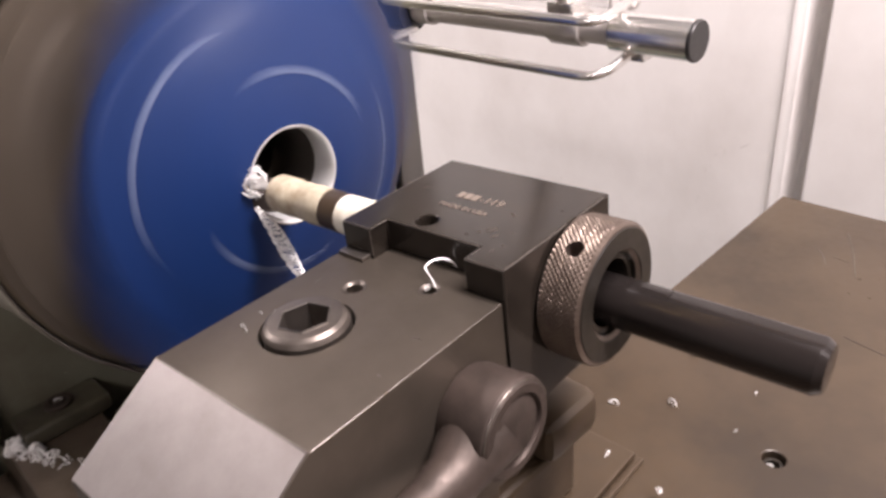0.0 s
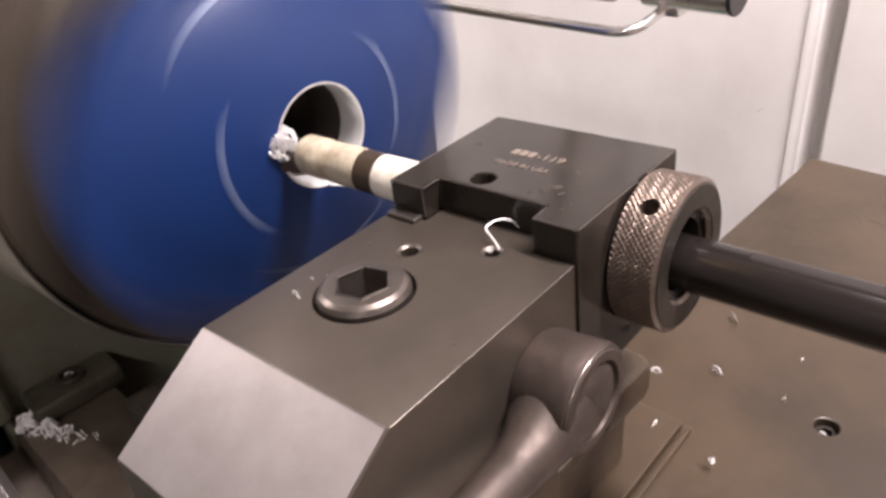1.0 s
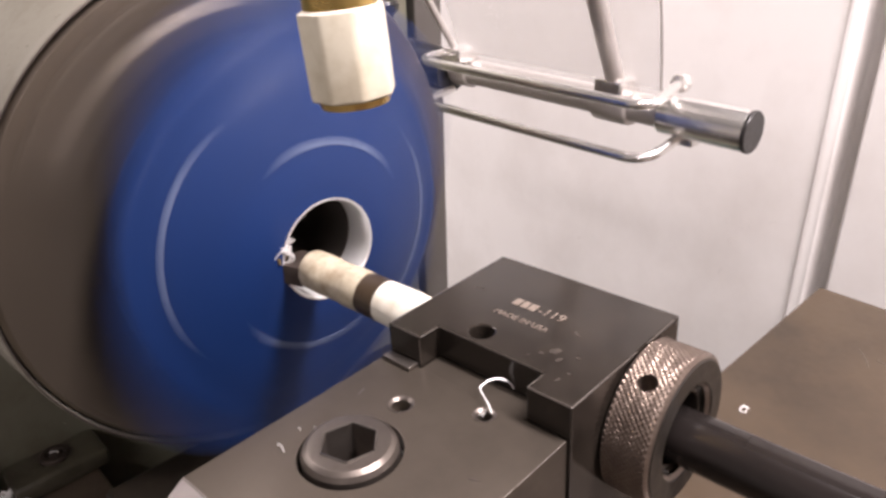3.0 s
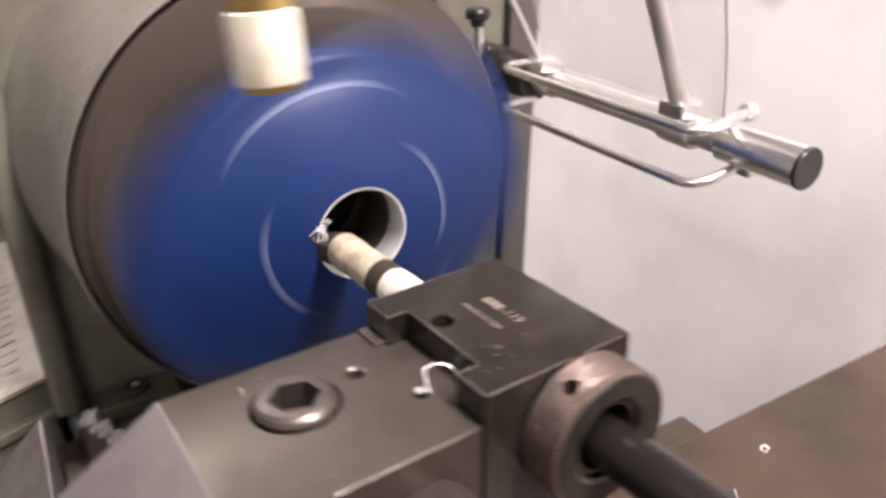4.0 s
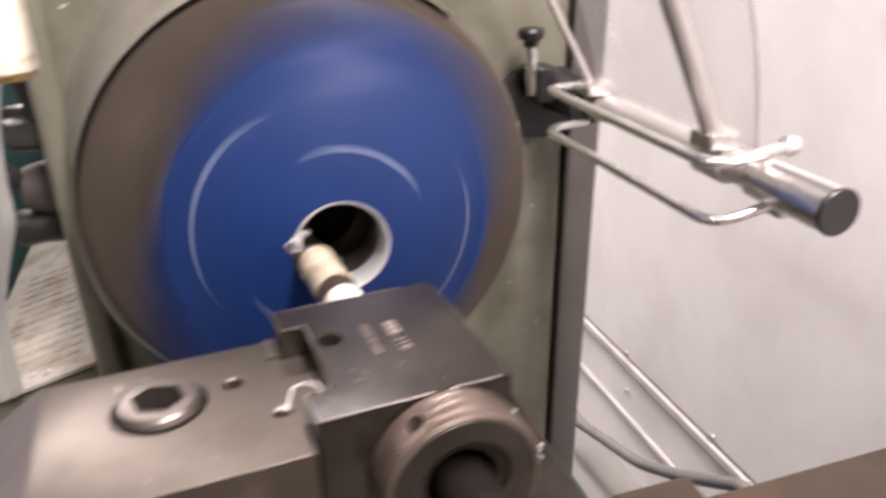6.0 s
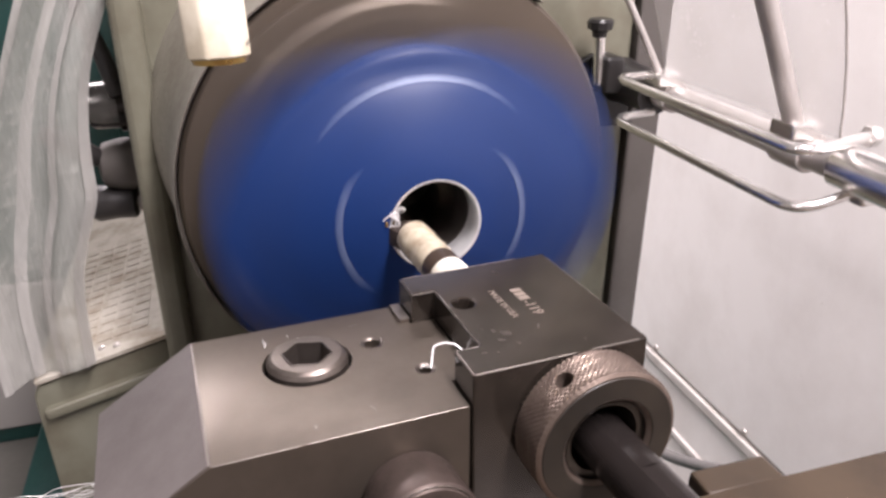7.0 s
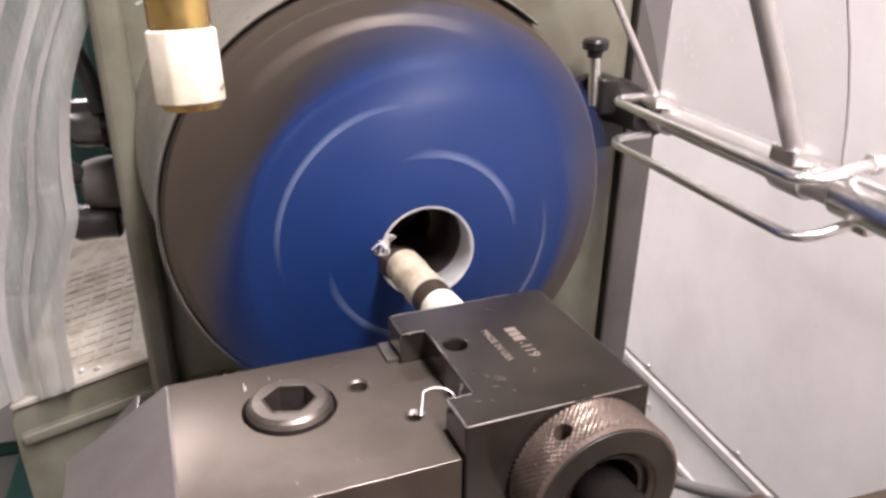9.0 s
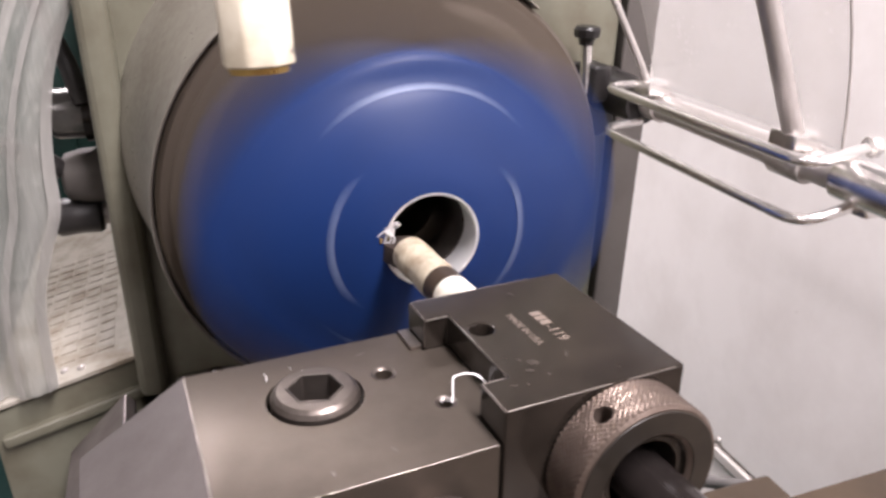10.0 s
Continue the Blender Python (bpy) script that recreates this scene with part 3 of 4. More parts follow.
def tool_holder():
    g = on_post("boring_bar_holder", "blackened steel boring bar holder with stamped lettering", "tool holder")
    foot = [(-0.0006, 0.0), (0.0195, 0.0), (0.0195, 0.0125), (0.0795, 0.0125), (0.0795, 0.0), (0.1014, 0.0), (0.1014, 0.0876), (-0.0020, 0.0882)]
    cut = [cylinder("z", -0.020, 0.1, 0.0058, 0.0386, 0.0214, 28), cylinder("x", -0.1, 0.2, 0.0190, 0.0545, -0.036, 40)]
    bd = part("body", shaped(prism(foot, "z", -0.085, 0.0), cut, 0.0010, 2), BLACK_OXIDE, g)
    for p, q in (((0.0199, 0.0008), (0.0199, 0.0122)), ((0.0204, 0.0129), (0.0786, 0.0129)), ((0.0799, 0.0118), (0.0799, 0.0008)), ((0.1010, 0.0010), (0.1010, 0.050)), ((0.1010, 0.058), (0.1010, 0.083)), ((-0.0004, 0.002), (-0.0014, 0.070)), ((0.004, 0.0877), (0.060, 0.0873))):
        part("edge_wear", sweep([(*p, -0.0004), (*q, -0.0004)], 0.0003, 8), EDGE_STEEL, bd, "bright worn edge")
    for x, y in ((0.0003, 0.0004), (0.1009, 0.0006), (0.0192, 0.0005)):
        part("edge_wear", sweep([(x, y, -0.0010), (x, y, -0.0150)], 0.00025, 8), EDGE_STEEL, bd, "bright worn edge")
    part("toe", rbox(0.0006, 0.0185, -0.0065, -0.0004, -0.0158, -0.0138, 0.0005), EDGE_STEEL, g, "bright worn toe")
    part("edge_wear", sweep([(0.0014, 0.0004, -0.0002), (0.0190, 0.0004, -0.0002)], 0.0005, 8), EDGE_STEEL, bd, "bright worn edge")
    part("edge_wear", sweep([(0.0803, 0.0004, -0.0003), (0.1008, 0.0004, -0.0003)], 0.0005, 8), EDGE_STEEL, g, "bright worn edge")

    for k, (x, y, l, w, tilt) in enumerate(((0.0740, 0.0285, 0.0030, 0.0020, 20), (0.0790, 0.0240, 0.0022, 0.0011, 60), (0.0700, 0.0235, 0.0016, 0.0009, 0), (0.0845, 0.0300, 0.0012, 0.0008, 10), (0.0735, 0.0455, 0.0026, 0.0007, -30), (0.0880, 0.0180, 0.0011, 0.0006, 0), (0.0660, 0.0190, 0.0012, 0.0005, 40), (0.0920, 0.0600, 0.0010, 0.0004, 0), (0.0120, 0.0520, 0.0028, 0.0005, 25), (0.0865, 0.0120, 0.0018, 0.0006, 70))):
        part("smudge", smudge(x, y, 0.0, l, w, tilt, 80 + k), SMEAR, bd, "pale rubbed smudge")

    def word(text, size, x, y, turn):
        cu = bpy.data.curves.new("word", "FONT")
        cu.body, cu.size, cu.extrude, cu.align_x = text, size, 0.00012, "LEFT"
        ob = bpy.data.objects.new("word", cu)
        scene.collection.objects.link(ob)
        me = bpy.data.meshes.new_from_object(ob.evaluated_get(bpy.context.evaluated_depsgraph_get()))
        bpy.data.objects.remove(ob)
        part("lettering", me, ENGRAVED, g, "stamped lettering", pose(x, y, 0.0002, 0, 0, turn))
    word("-119", 0.0082, 0.0480, 0.0495, 0)
    word("MADE IN USA", 0.0050, 0.0315, 0.0380, 0)
    for k in range(3):
        part("maker_mark", box(0.0338 + 0.0046 * k, 0.0374 + 0.0046 * k, 0.0495, 0.0552, -0.0001, 0.0003), ENGRAVED, g, "stamped maker's mark as a plain bar")
    return g


tool_holder()


def knurled_ring():
    g = on_post("knurled_ring", "brown knurled steel clamping ring on the bar holder", "ring", pose(0, 0.0550, -0.0345))
    x0, x1, R = 0.1020, 0.1240, 0.0358
    n, k = 396, 32
    bm = bmesh.new()
    rings = []
    for j in range(k + 1):
        x = x0 + 0.0012 + (x1 - x0 - 0.0024) * j / k
        ring = []
        for i in range(n):
            u, v = i / n * 79, j / k * 7.2
            r = R - 0.0011 + 0.00105 * ((1 - abs(((u + v) % 1) - 0.5) * 2) * 0.5 + (1 - abs(((u - v) % 1) - 0.5) * 2) * 0.5)
            a = 2 * math.pi * i / n
            ring.append(bm.verts.new((x, r * math.cos(a), r * math.sin(a))))
        rings.append(ring)

    def loop(x, r):
        return [bm.verts.new((x, r * math.cos(2 * math.pi * i / n), r * math.sin(2 * math.pi * i / n))) for i in range(n)]
    rings = [loop(x0, 0.0205), loop(x0, R - 0.002)] + rings + [loop(x1, R - 0.0022), loop(x1, 0.0222), loop(x1 - 0.0015, 0.0207)]
    for p, q in zip(rings, rings[1:] + rings[:1]):
        for i in range(n):
            bm.faces.new((p[i], p[(i + 1) % n], q[(i + 1) % n], q[i]))
    d = Vector((0, -0.018, 0.031)).normalized()
    hole = moved(cylinder("z", 0.022, 0.06, 0.0042, 0, 0, 20), Matrix.Translation((0.113, 0, 0)) @ Vector((0, 0, 1)).rotation_difference(d).to_matrix().to_4x4())
    part("collar", shaped(bm, [hole], 0, angle=28), KNURL, g)
    inner = turned([(x1 - 0.0015, 0.0203), (x1 - 0.0035, 0.0200), (x1 - 0.0035, 0.0170), (x0, 0.0170), (x0, 0.0203)], 48, closed=True)
    part("inner_sleeve", inner, BLACK_OXIDE, g)
    # Dark plate on the ring's front: this side's shade, painted as colour.
    part("front_face", turned([(x1 + 0.0002, 0.0225), (x1 + 0.0006, 0.0228), (x1 + 0.0006, 0.0326), (x1 + 0.0002, 0.0330)], 64, closed=True), OILY_SHADED_BLACK, g, "ring face with its shade in the colour")
    return g


knurled_ring()


def boring_bar():
    g = on_post("boring_bar", "black boring bar with cream taped front and gold insert", "boring bar", pose(0.05, 0.0560, -0.0375, 0, 2.0, 1.6))
    shank = turned([(-0.05, 0.0), (-0.05, 0.0127), (0.163, 0.0127), (0.1665, 0.0106), (0.1672, 0.0)], 48)
    flat = box(0.098, 0.30, -0.02, 0.02, 0.0119, 0.03)
    part("shank", shaped(shank, [flat], 0.0), BAR_BLACK, g)
    part("sleeve", turned([(-0.112, 0.0), (-0.112, 0.0127), (-0.090, 0.0131), (-0.088, 0.0128), (-0.0505, 0.0128), (-0.0505, 0.0)], 40), WHITE_SLEEVE, g, "cream white tape wrap")
    part("band", turned([(-0.1265, 0.0), (-0.1265, 0.0129), (-0.1125, 0.0129), (-0.1125, 0)], 40), CAST_BROWN, g, "dark brown band")
    part("front_sleeve", turned([(-0.178, 0.0), (-0.178, 0.0117), (-0.176, 0.0127), (-0.160, 0.0130), (-0.158, 0.0125), (-0.143, 0.0126), (-0.141, 0.0131), (-0.127, 0.0129), (-0.127, 0.0)], 40), CREAM, g, "cream taped section")
    head = shaped(prism([(-0.204, -0.013), (-0.200, -0.016), (-0.1785, -0.010), (-0.1785, 0.010), (-0.198, 0.009)], "z", -0.010, 0.004), (), 0.001)
    hd = part("head", head, HANDLE_STEEL, g)
    part("insert", shaped(prism([(-0.207, -0.0185), (-0.190, -0.0160), (-0.196, -0.0055), (-0.208, -0.008)], "z", 0.0043, 0.0085), (), 0.0005), BRASS, hd, "small gold carbide insert")
    part("clamp_screw", cylinder("z", 0.0087, 0.0105, 0.0035, -0.200, -0.0120, 16), SCREW_STEEL, hd)
    return g


boring_bar()


def clamp_handle():
    g = on_post("clamp_handle", "worn forged steel clamping lever on the tool post side", "lever", pose(0.1002, -0.0300, -0.0525))
    hub = turned([(0.0, 0.0), (0.0, 0.0205), (0.003, 0.0216), (0.0165, 0.0226), (0.0225, 0.0232), (0.0246, 0.0228), (0.0266, 0.0206), (0.0266, 0.0166), (0.0245, 0.0160), (0.0245, 0.0)], 56)
    hb = part("hub", hub, HANDLE_STEEL, g)
    # A brighter line along the upper half of the hub's rim.
    rim = [(0.0257, 0.0217 * math.cos(a), 0.0217 * math.sin(a)) for a in [radians(10 + 8 * k) for k in range(21)]]
    part("rim_line", sweep(rim, 0.00045, 6), EDGE_STEEL, hb, "bright line along the upper rim")
    part("hub_pin", turned([(0.0246, 0.0), (0.0246, 0.0146), (0.0254, 0.0146), (0.0262, 0.0134), (0.0262, 0.0)], 40), HANDLE_STEEL, hb)
    arm = sweep([(0.0128, -0.006, -0.002), (0.0135, -0.017, -0.005), (0.0150, -0.030, -0.008), (0.0160, -0.046, -0.007), (0.018, -0.088, -0.003), (0.021, -0.140, 0.002)], [0.0178, 0.0152, 0.0118, 0.0096, 0.0086, 0.0088], 24)
    part("arm", arm, HANDLE_STEEL, g)
    return g


clamp_handle()


# ---- slides ----
def compound():
    g = thing("compound_slide", "oily brown cast iron slide under the tool post", "slide", (0, 0, 0))
    part("body", shaped(moved(box(0.006, 0.096, -0.150, -0.004, 0.9065, 0.9862), pose(0, 0, 0, 0, 0, 4)), (), 0.003), CAST_BROWN, g)
    part("base_plate", shaped(moved(box(0.02, 0.104, -0.28, 0.124, 0.9005, 0.906), pose(0, 0, 0, 0, 0, 3)), (), 0.0015), CAST_BROWN, g)
    part("edge_strip", shaped(moved(box(0.106, 0.110, -0.30, 0.124, 0.9005, 0.904), pose(0, 0, 0, 0, 0, 3)), (), 0.001), CAST_BROWN, g)
    part("lug", rbox(0.058, 0.094, 0.045, 0.094, 0.952, 0.982, 0.009, 3), CAST_BROWN, g)
    part("lug_foot", rbox(0.064, 0.086, 0.0, 0.080, 0.9065, 0.9515, 0.004), CAST_BROWN, g)
    return g


compound()


def carriage():
    g = thing("carriage", "broad oily brown cast iron lathe carriage table", "carriage", (0, 0, 0))
    sock = cylinder("z", 0.889, 1.0, 0.0072, 0.164, 0.185, 32)
    tb = part("table", shaped(box(0.012, 0.75, -0.30, 0.551, 0.8005, 0.90), [sock], 0.0012), CAST_BROWN, g)
    part("wing", rbox(-0.262, 0.0105, -0.085, 0.224, 0.8005, 0.872, 0.004), OILY_SHADED_BLACK, g, "black oily wing")
    part("pad", rbox(-0.016, 0.0108, 0.226, 0.292, 0.82, 0.897, 0.003), CAST_BROWN, g)
    head = turned([(0.0, 0.0), (0.0, 0.0070), (0.0048, 0.0070), (0.0060, 0.0062), (0.0060, 0.0)], 32, axis="z")
    part("table_screw", shaped(moved(head, pose(0.164, 0.185, 0.8892)), [moved(prism(ngon(6, 0.0042), "z", 0.891, 0.95), pose(0.164, 0.185, 0))], 0.0003), OILY_SHADED_BLACK, tb, "small sunken hex socket screw")
    for x0, y0, x1, y1 in ((0.094, 0.506, 0.127, 0.430), (0.083, 0.462, 0.098, 0.440), (0.10, 0.455, 0.112, 0.452), (0.23, 0.30, 0.26, 0.22), (0.15, 0.34, 0.20, 0.33)):
        part("scratch", sweep([(x0, y0, 0.9), ((x0 + x1) / 2 + 0.002, (y0 + y1) / 2, 0.9), (x1, y1, 0.9)], 0.0004, 6), EDGE_STEEL, tb, "bright scratch")
    return g


carriage()


# ---- chuck guard on its rod ----
def chuck_guard():
    g = thing("chuck_guard", "clear chuck guard swung back on a chromed wire-framed rod", "chuck guard", (0, 0.374, 1.103))
    part("rod", turned([(-0.395, 0.0), (-0.395, 0.0128), (-0.085, 0.0128), (-0.085, 0.0)], 40), ROD_GREY, g)
    part("rod_end", turned([(-0.0845, 0.0), (-0.0845, 0.0168), (-0.012, 0.0168), (-0.010, 0.0164), (-0.010, 0.0)], 40), CHROME, g, "bright chromed rod end")
    part("end_cap", turned([(-0.0098, 0.0), (-0.0098, 0.0172), (-0.0075, 0.0172), (-0.0065, 0.0164), (-0.0065, 0.0)], 40), BLACK_PLASTIC, g, "black end cap")
    part("collar", turned([(-0.152, 0.0), (-0.152, 0.0160), (-0.150, 0.0170), (-0.118, 0.0170), (-0.116, 0.0160), (-0.116, 0.0)], 32), ROD_GREY, g)
    part("collar", turned([(-0.334, 0.0), (-0.334, 0.0160), (-0.312, 0.0160), (-0.312, 0.0)], 32), ROD_GREY, g)
    upper = rounded([(-0.334, -0.004, 0.020), (-0.330, -0.062, 0.021), (-0.064, -0.060, 0.022), (-0.087, 0.024, 0.021)], 0.022)
    part("wire", sweep(upper, 0.0046, 12), CHROME, g)
    lower = rounded([(-0.334, -0.010, -0.019), (-0.332, -0.060, -0.022), (-0.072, -0.046, -0.028), (-0.068, 0.002, -0.016)], 0.022)
    part("wire", sweep(lower, 0.0044, 12), CHROME, g)
    part("nut", shaped(moved(prism(ngon(6, 0.0088), "y", 0.020, 0.029), pose(-0.087, 0, 0.021)), (), 0.0008), CHROME, g)
    part("lug", rbox(-0.072, -0.056, -0.002, 0.014, -0.024, -0.015, 0.002), CHROME, g)
    for x in (-0.128, -0.322):
        part("clip", rbox(x - 0.014, x + 0.014, -0.025, 0.004, 0.0125, 0.026, 0.002), CHROME, g)
    lean = [(-0.016 - 0.44 * h - 0.10 * h * h, 0.024 + 0.90 * h) for h in [i * 0.032 for i in range(13)]]
    part("arm", sweep([(-0.126, y, z) for y, z in lean], 0.0080, 12), ROD_GREY, g)
    part("arm", sweep([(-0.322 - 0.22 * (z - 0.024), y, z) for y, z in lean], 0.0036, 12), ROD_GREY, g)
    arc = [(-0.004 - 0.10 * h - 1.05 * h * h, 0.020 + 0.93 * h) for h in [i * 0.032 for i in range(13)]]
    bm = bmesh.new()
    rows = [[bm.verts.new((x, y, z)) for x in (-0.330 - 0.22 * (z - 0.024), -0.090)] for y, z in arc]
    for p, q in zip(rows, rows[1:]):
        bm.faces.new((p[0], p[1], q[1], q[0]))
    bmesh.ops.solidify(bm, geom=bm.faces[:], thickness=0.003)
    sh = part("shield", bm, CLEAR, g, "clear plastic shield")
    sh.visible_shadow = False
    part("shield_edge", sweep([(-0.0885, y, z) for y, z in arc], 0.0010, 8), ROD_GREY, g)
    return g


chuck_guard()


def guard_bracket():
    g = thing("guard_bracket", "black bracket with a clamping knob on the headstock", "bracket", (-0.42, 0.335, 1.10))
    part("plate", shaped(prism([(-0.047, -0.052), (0.030, -0.052), (0.044, -0.036), (0.044, 0.024), (-0.006, 0.033), (-0.020, 0.026), (-0.046, 0.004)], "x", 0.0005, 0.012), (), 0.002), BLACK_PLASTIC, g)
    part("boss", moved(turned([(0.0121, 0.0), (0.0121, 0.026), (0.024, 0.024), (0.085, 0.022), (0.085, 0.0)], 32), pose(0, 0.031, 0.002)), BLACK_PLASTIC, g)
    part("clamp_block", rbox(0.0125, 0.050, -0.012, 0.012, -0.004, 0.036, 0.006, 3), BLACK_PLASTIC, g)
    part("stem", sweep([(0.036, -0.012, 0.005), (0.036, -0.016, 0.060)], 0.006), CHROME, g)
    part("knob", moved(turned([(0.050, 0.0), (0.050, 0.0075), (0.056, 0.0085), (0.0585, 0.0135), (0.066, 0.0145), (0.069, 0.012), (0.069, 0.0)], 10, axis="z"), pose(0.036, -0.016, 0.006)), BLACK_PLASTIC, g)
    part("bolt", moved(turned([(0.0122, 0), (0.0122, 0.008), (0.017, 0.007), (0.018, 0.0)], 20), pose(0, -0.024, -0.033)), CHROME, g)
    return g


guard_bracket()


# ---- coolant nozzle ----
def nozzle():
    g = thing("coolant_nozzle", "brass coolant pipe with a worn white nozzle tip hanging down", "nozzle")
    part("lip", turned([(0.0, 0.0), (0.0, 0.0088), (0.0018, 0.0094), (0.0018, 0.0)], 32, axis="z"), BRASS, g)
    tip = part("tip", shaped(prism(ngon(8, 0.0112, math.pi / 8), "z", 0.0019, 0.0240), (), 0.0012, 3), NOZZLE_WHITE, g, "worn white tip")
    part("pipe", sweep(rounded([(0, 0, 0.0242), (0, 0, 0.16), (-0.05, 0.5, 0.34), (-0.1, 0.92, 0.34)], 0.05), 0.0092, 24), BRASS, g)
    return g


NOZZLE = nozzle()


# ---- gearbox, levers and front guard ----
def gearbox():
    g = thing("gearbox", "dirty grey-green gearbox casting with a ribbed plate on its sloping top", "gearbox", (-0.44, -0.166, 0.841))
    tilt = pose(0, 0, 0, 14.3, 0, 0)
    front = [(0.0, -0.421), (0.0, -0.008), (-0.145, -0.045), (-0.152, -0.062), (-0.147, -0.421)]
    part("housing", shaped(prism(front, "x", -0.6, 0.0), (), 0.005, 3), GREEN_PAINT, g)
    part("lip", shaped(moved(box(-0.6, 0.010, -0.158, 0.0, -0.052, -0.038), tilt), (), 0.004, 3), GREEN_PAINT, g)
    tp = part("top_plate", shaped(moved(box(-0.6, 0.004, -0.152, -0.002, -0.0065, -0.001), tilt), (), 0.001), TRAY_PLATE, g, "dirty pale metal plate")
    bm = bmesh.new()
    for i in range(14):
        for j in range(5):
            x, y = -0.042 - 0.0210 * i, -0.034 - 0.0210 * j
            bmesh.ops.create_cube(bm, size=1.0, matrix=tilt @ Matrix.LocRotScale((x, y, -0.0006), None, (0.0172, 0.0172, 0.0014)))
    tagged(part("tread", bm, TRAY_PLATE, tp), kind="stuff")
    for x, y in ((-0.018, -0.078), (-0.012, -0.060)):
        part("rivet", moved(turned([(-0.001, 0.0045), (0.001, 0.004), (0.002, 0.002), (0.0023, 0.0)], 16, axis="z"), tilt @ pose(x, y, 0)), ROD_GREY, tp)
    return g


gearbox()


def speed_levers():
    g = thing("speed_lever", "polished steel speed selector hub with a black lever on the headstock", "lever", (-0.50, -0.1505, 1.090))
    part("hub", turned([(0.0, 0.0), (0.0, 0.030), (-0.018, 0.030), (-0.021, 0.0255), (-0.056, 0.0250), (-0.060, 0.0230), (-0.060, 0.0)], 40, axis="y"), LEVER_STEEL, g)
    part("arm", sweep([(0.022, -0.026, 0.014), (0.012, -0.036, 0.050), (0.0, -0.048, 0.084), (-0.010, -0.066, 0.140)], [0.010, 0.009, 0.0085, 0.0085], 14), BLACK_PLASTIC, g)
    part("collar", turned([(-0.0215, 0.0252), (-0.0215, 0.0290), (-0.030, 0.0290), (-0.030, 0.0252)], 32, axis="y", closed=True), BLACK_OXIDE, g)
    h = thing("shift_lever", "grey boss with a tapered black handle on the headstock", "lever", (-0.50, -0.1505, 1.024))
    part("boss", turned([(0.0, 0.0), (0.0, 0.030), (-0.040, 0.028), (-0.056, 0.024), (-0.060, 0.018), (-0.060, 0.0)], 32, axis="y"), GREY_DARK, h)
    part("handle", sweep([(0.006, -0.052, 0.008), (0.010, -0.060, 0.012), (0.014, -0.082, 0.028), (0.016, -0.110, 0.046)], [0.006, 0.0105, 0.0120, 0.0080], 16), BLACK_PLASTIC, h)
    low = pose(0, 0, -0.043)
    grip = part("grip", moved(turned([(-0.0285, 0.0), (-0.0285, 0.017), (-0.032, 0.0200), (-0.050, 0.0190), (-0.070, 0.0205), (-0.076, 0.017), (-0.076, 0.0)], 12, axis="y"), low), BLACK_PLASTIC, h, "black grip knob")
    part("stem", moved(turned([(0.0, 0.0), (0.0, 0.012), (-0.028, 0.012), (-0.028, 0.0)], 24, axis="y"), low), ROD_GREY, grip)


speed_levers()


def front_guard():
    g = thing("front_guard", "scuffed clear curved plastic guard standing beside the headstock", "guard", (0, 0, 0))
    right = [(-0.112, 1.300), (-0.136, 1.260), (-0.160, 1.215), (-0.188, 1.153), (-0.201, 1.100), (-0.206, 1.055), (-0.208, 1.015), (-0.222, 0.975), (-0.236, 0.930), (-0.241, 0.884), (-0.243, 0.824)]
    left = [(-0.200, 1.300), (-0.218, 1.260), (-0.236, 1.215), (-0.266, 1.144), (-0.288, 1.090), (-0.302, 1.050), (-0.314, 1.010), (-0.324, 0.970), (-0.330, 0.925), (-0.334, 0.884), (-0.334, 0.803)]

    def eased(pts):
        """The same line with its corners rounded off."""
        out = []
        ends = [pts[0]] + pts + [pts[-1]]
        for p0, p1, p2, p3 in zip(ends, ends[1:], ends[2:], ends[3:]):
            for t in (0.0, 0.25, 0.5, 0.75):
                out.append(tuple(0.5 * (2 * b + (c - a) * t + (2 * a - 5 * b + 4 * c - d) * t * t + (3 * b - a - 3 * c + d) * t ** 3) for a, b, c, d in zip(p0, p1, p2, p3)))
        return out + [pts[-1]]
    right, left = eased(right), eased(left)

    def sheet(u0, u1, off, th, n):
        bm = bmesh.new()
        rows = []
        for (ya, za), (yb, zb) in zip(right, left):
            rows.append([bm.verts.new((-0.430 + off + 0.012 * math.sin(7.5 * u), ya + (yb - ya) * u, za + (zb - za) * u)) for u in [u0 + (u1 - u0) * k / n for k in range(n + 1)]])
        for p, q in zip(rows, rows[1:]):
            for k in range(n):
                bm.faces.new((p[k], p[k + 1], q[k + 1], q[k]))
        bmesh.ops.solidify(bm, geom=bm.faces[:], thickness=th)
        return bm
    part("sheet", sheet(0.02, 1.0, 0.0, 0.003, 18), SCUFFED_SHEEN, g)
    # Paler strips over the sheet paint the reflections along its ridges.
    for u0, u1 in ((0.0, 0.10), (0.34, 0.42), (0.60, 0.72), (0.93, 1.02)):
        part("sheen_band", sheet(u0, u1, 0.0045, 0.003, 3), RIDGE_SHEEN, g)
    return g


front_guard()


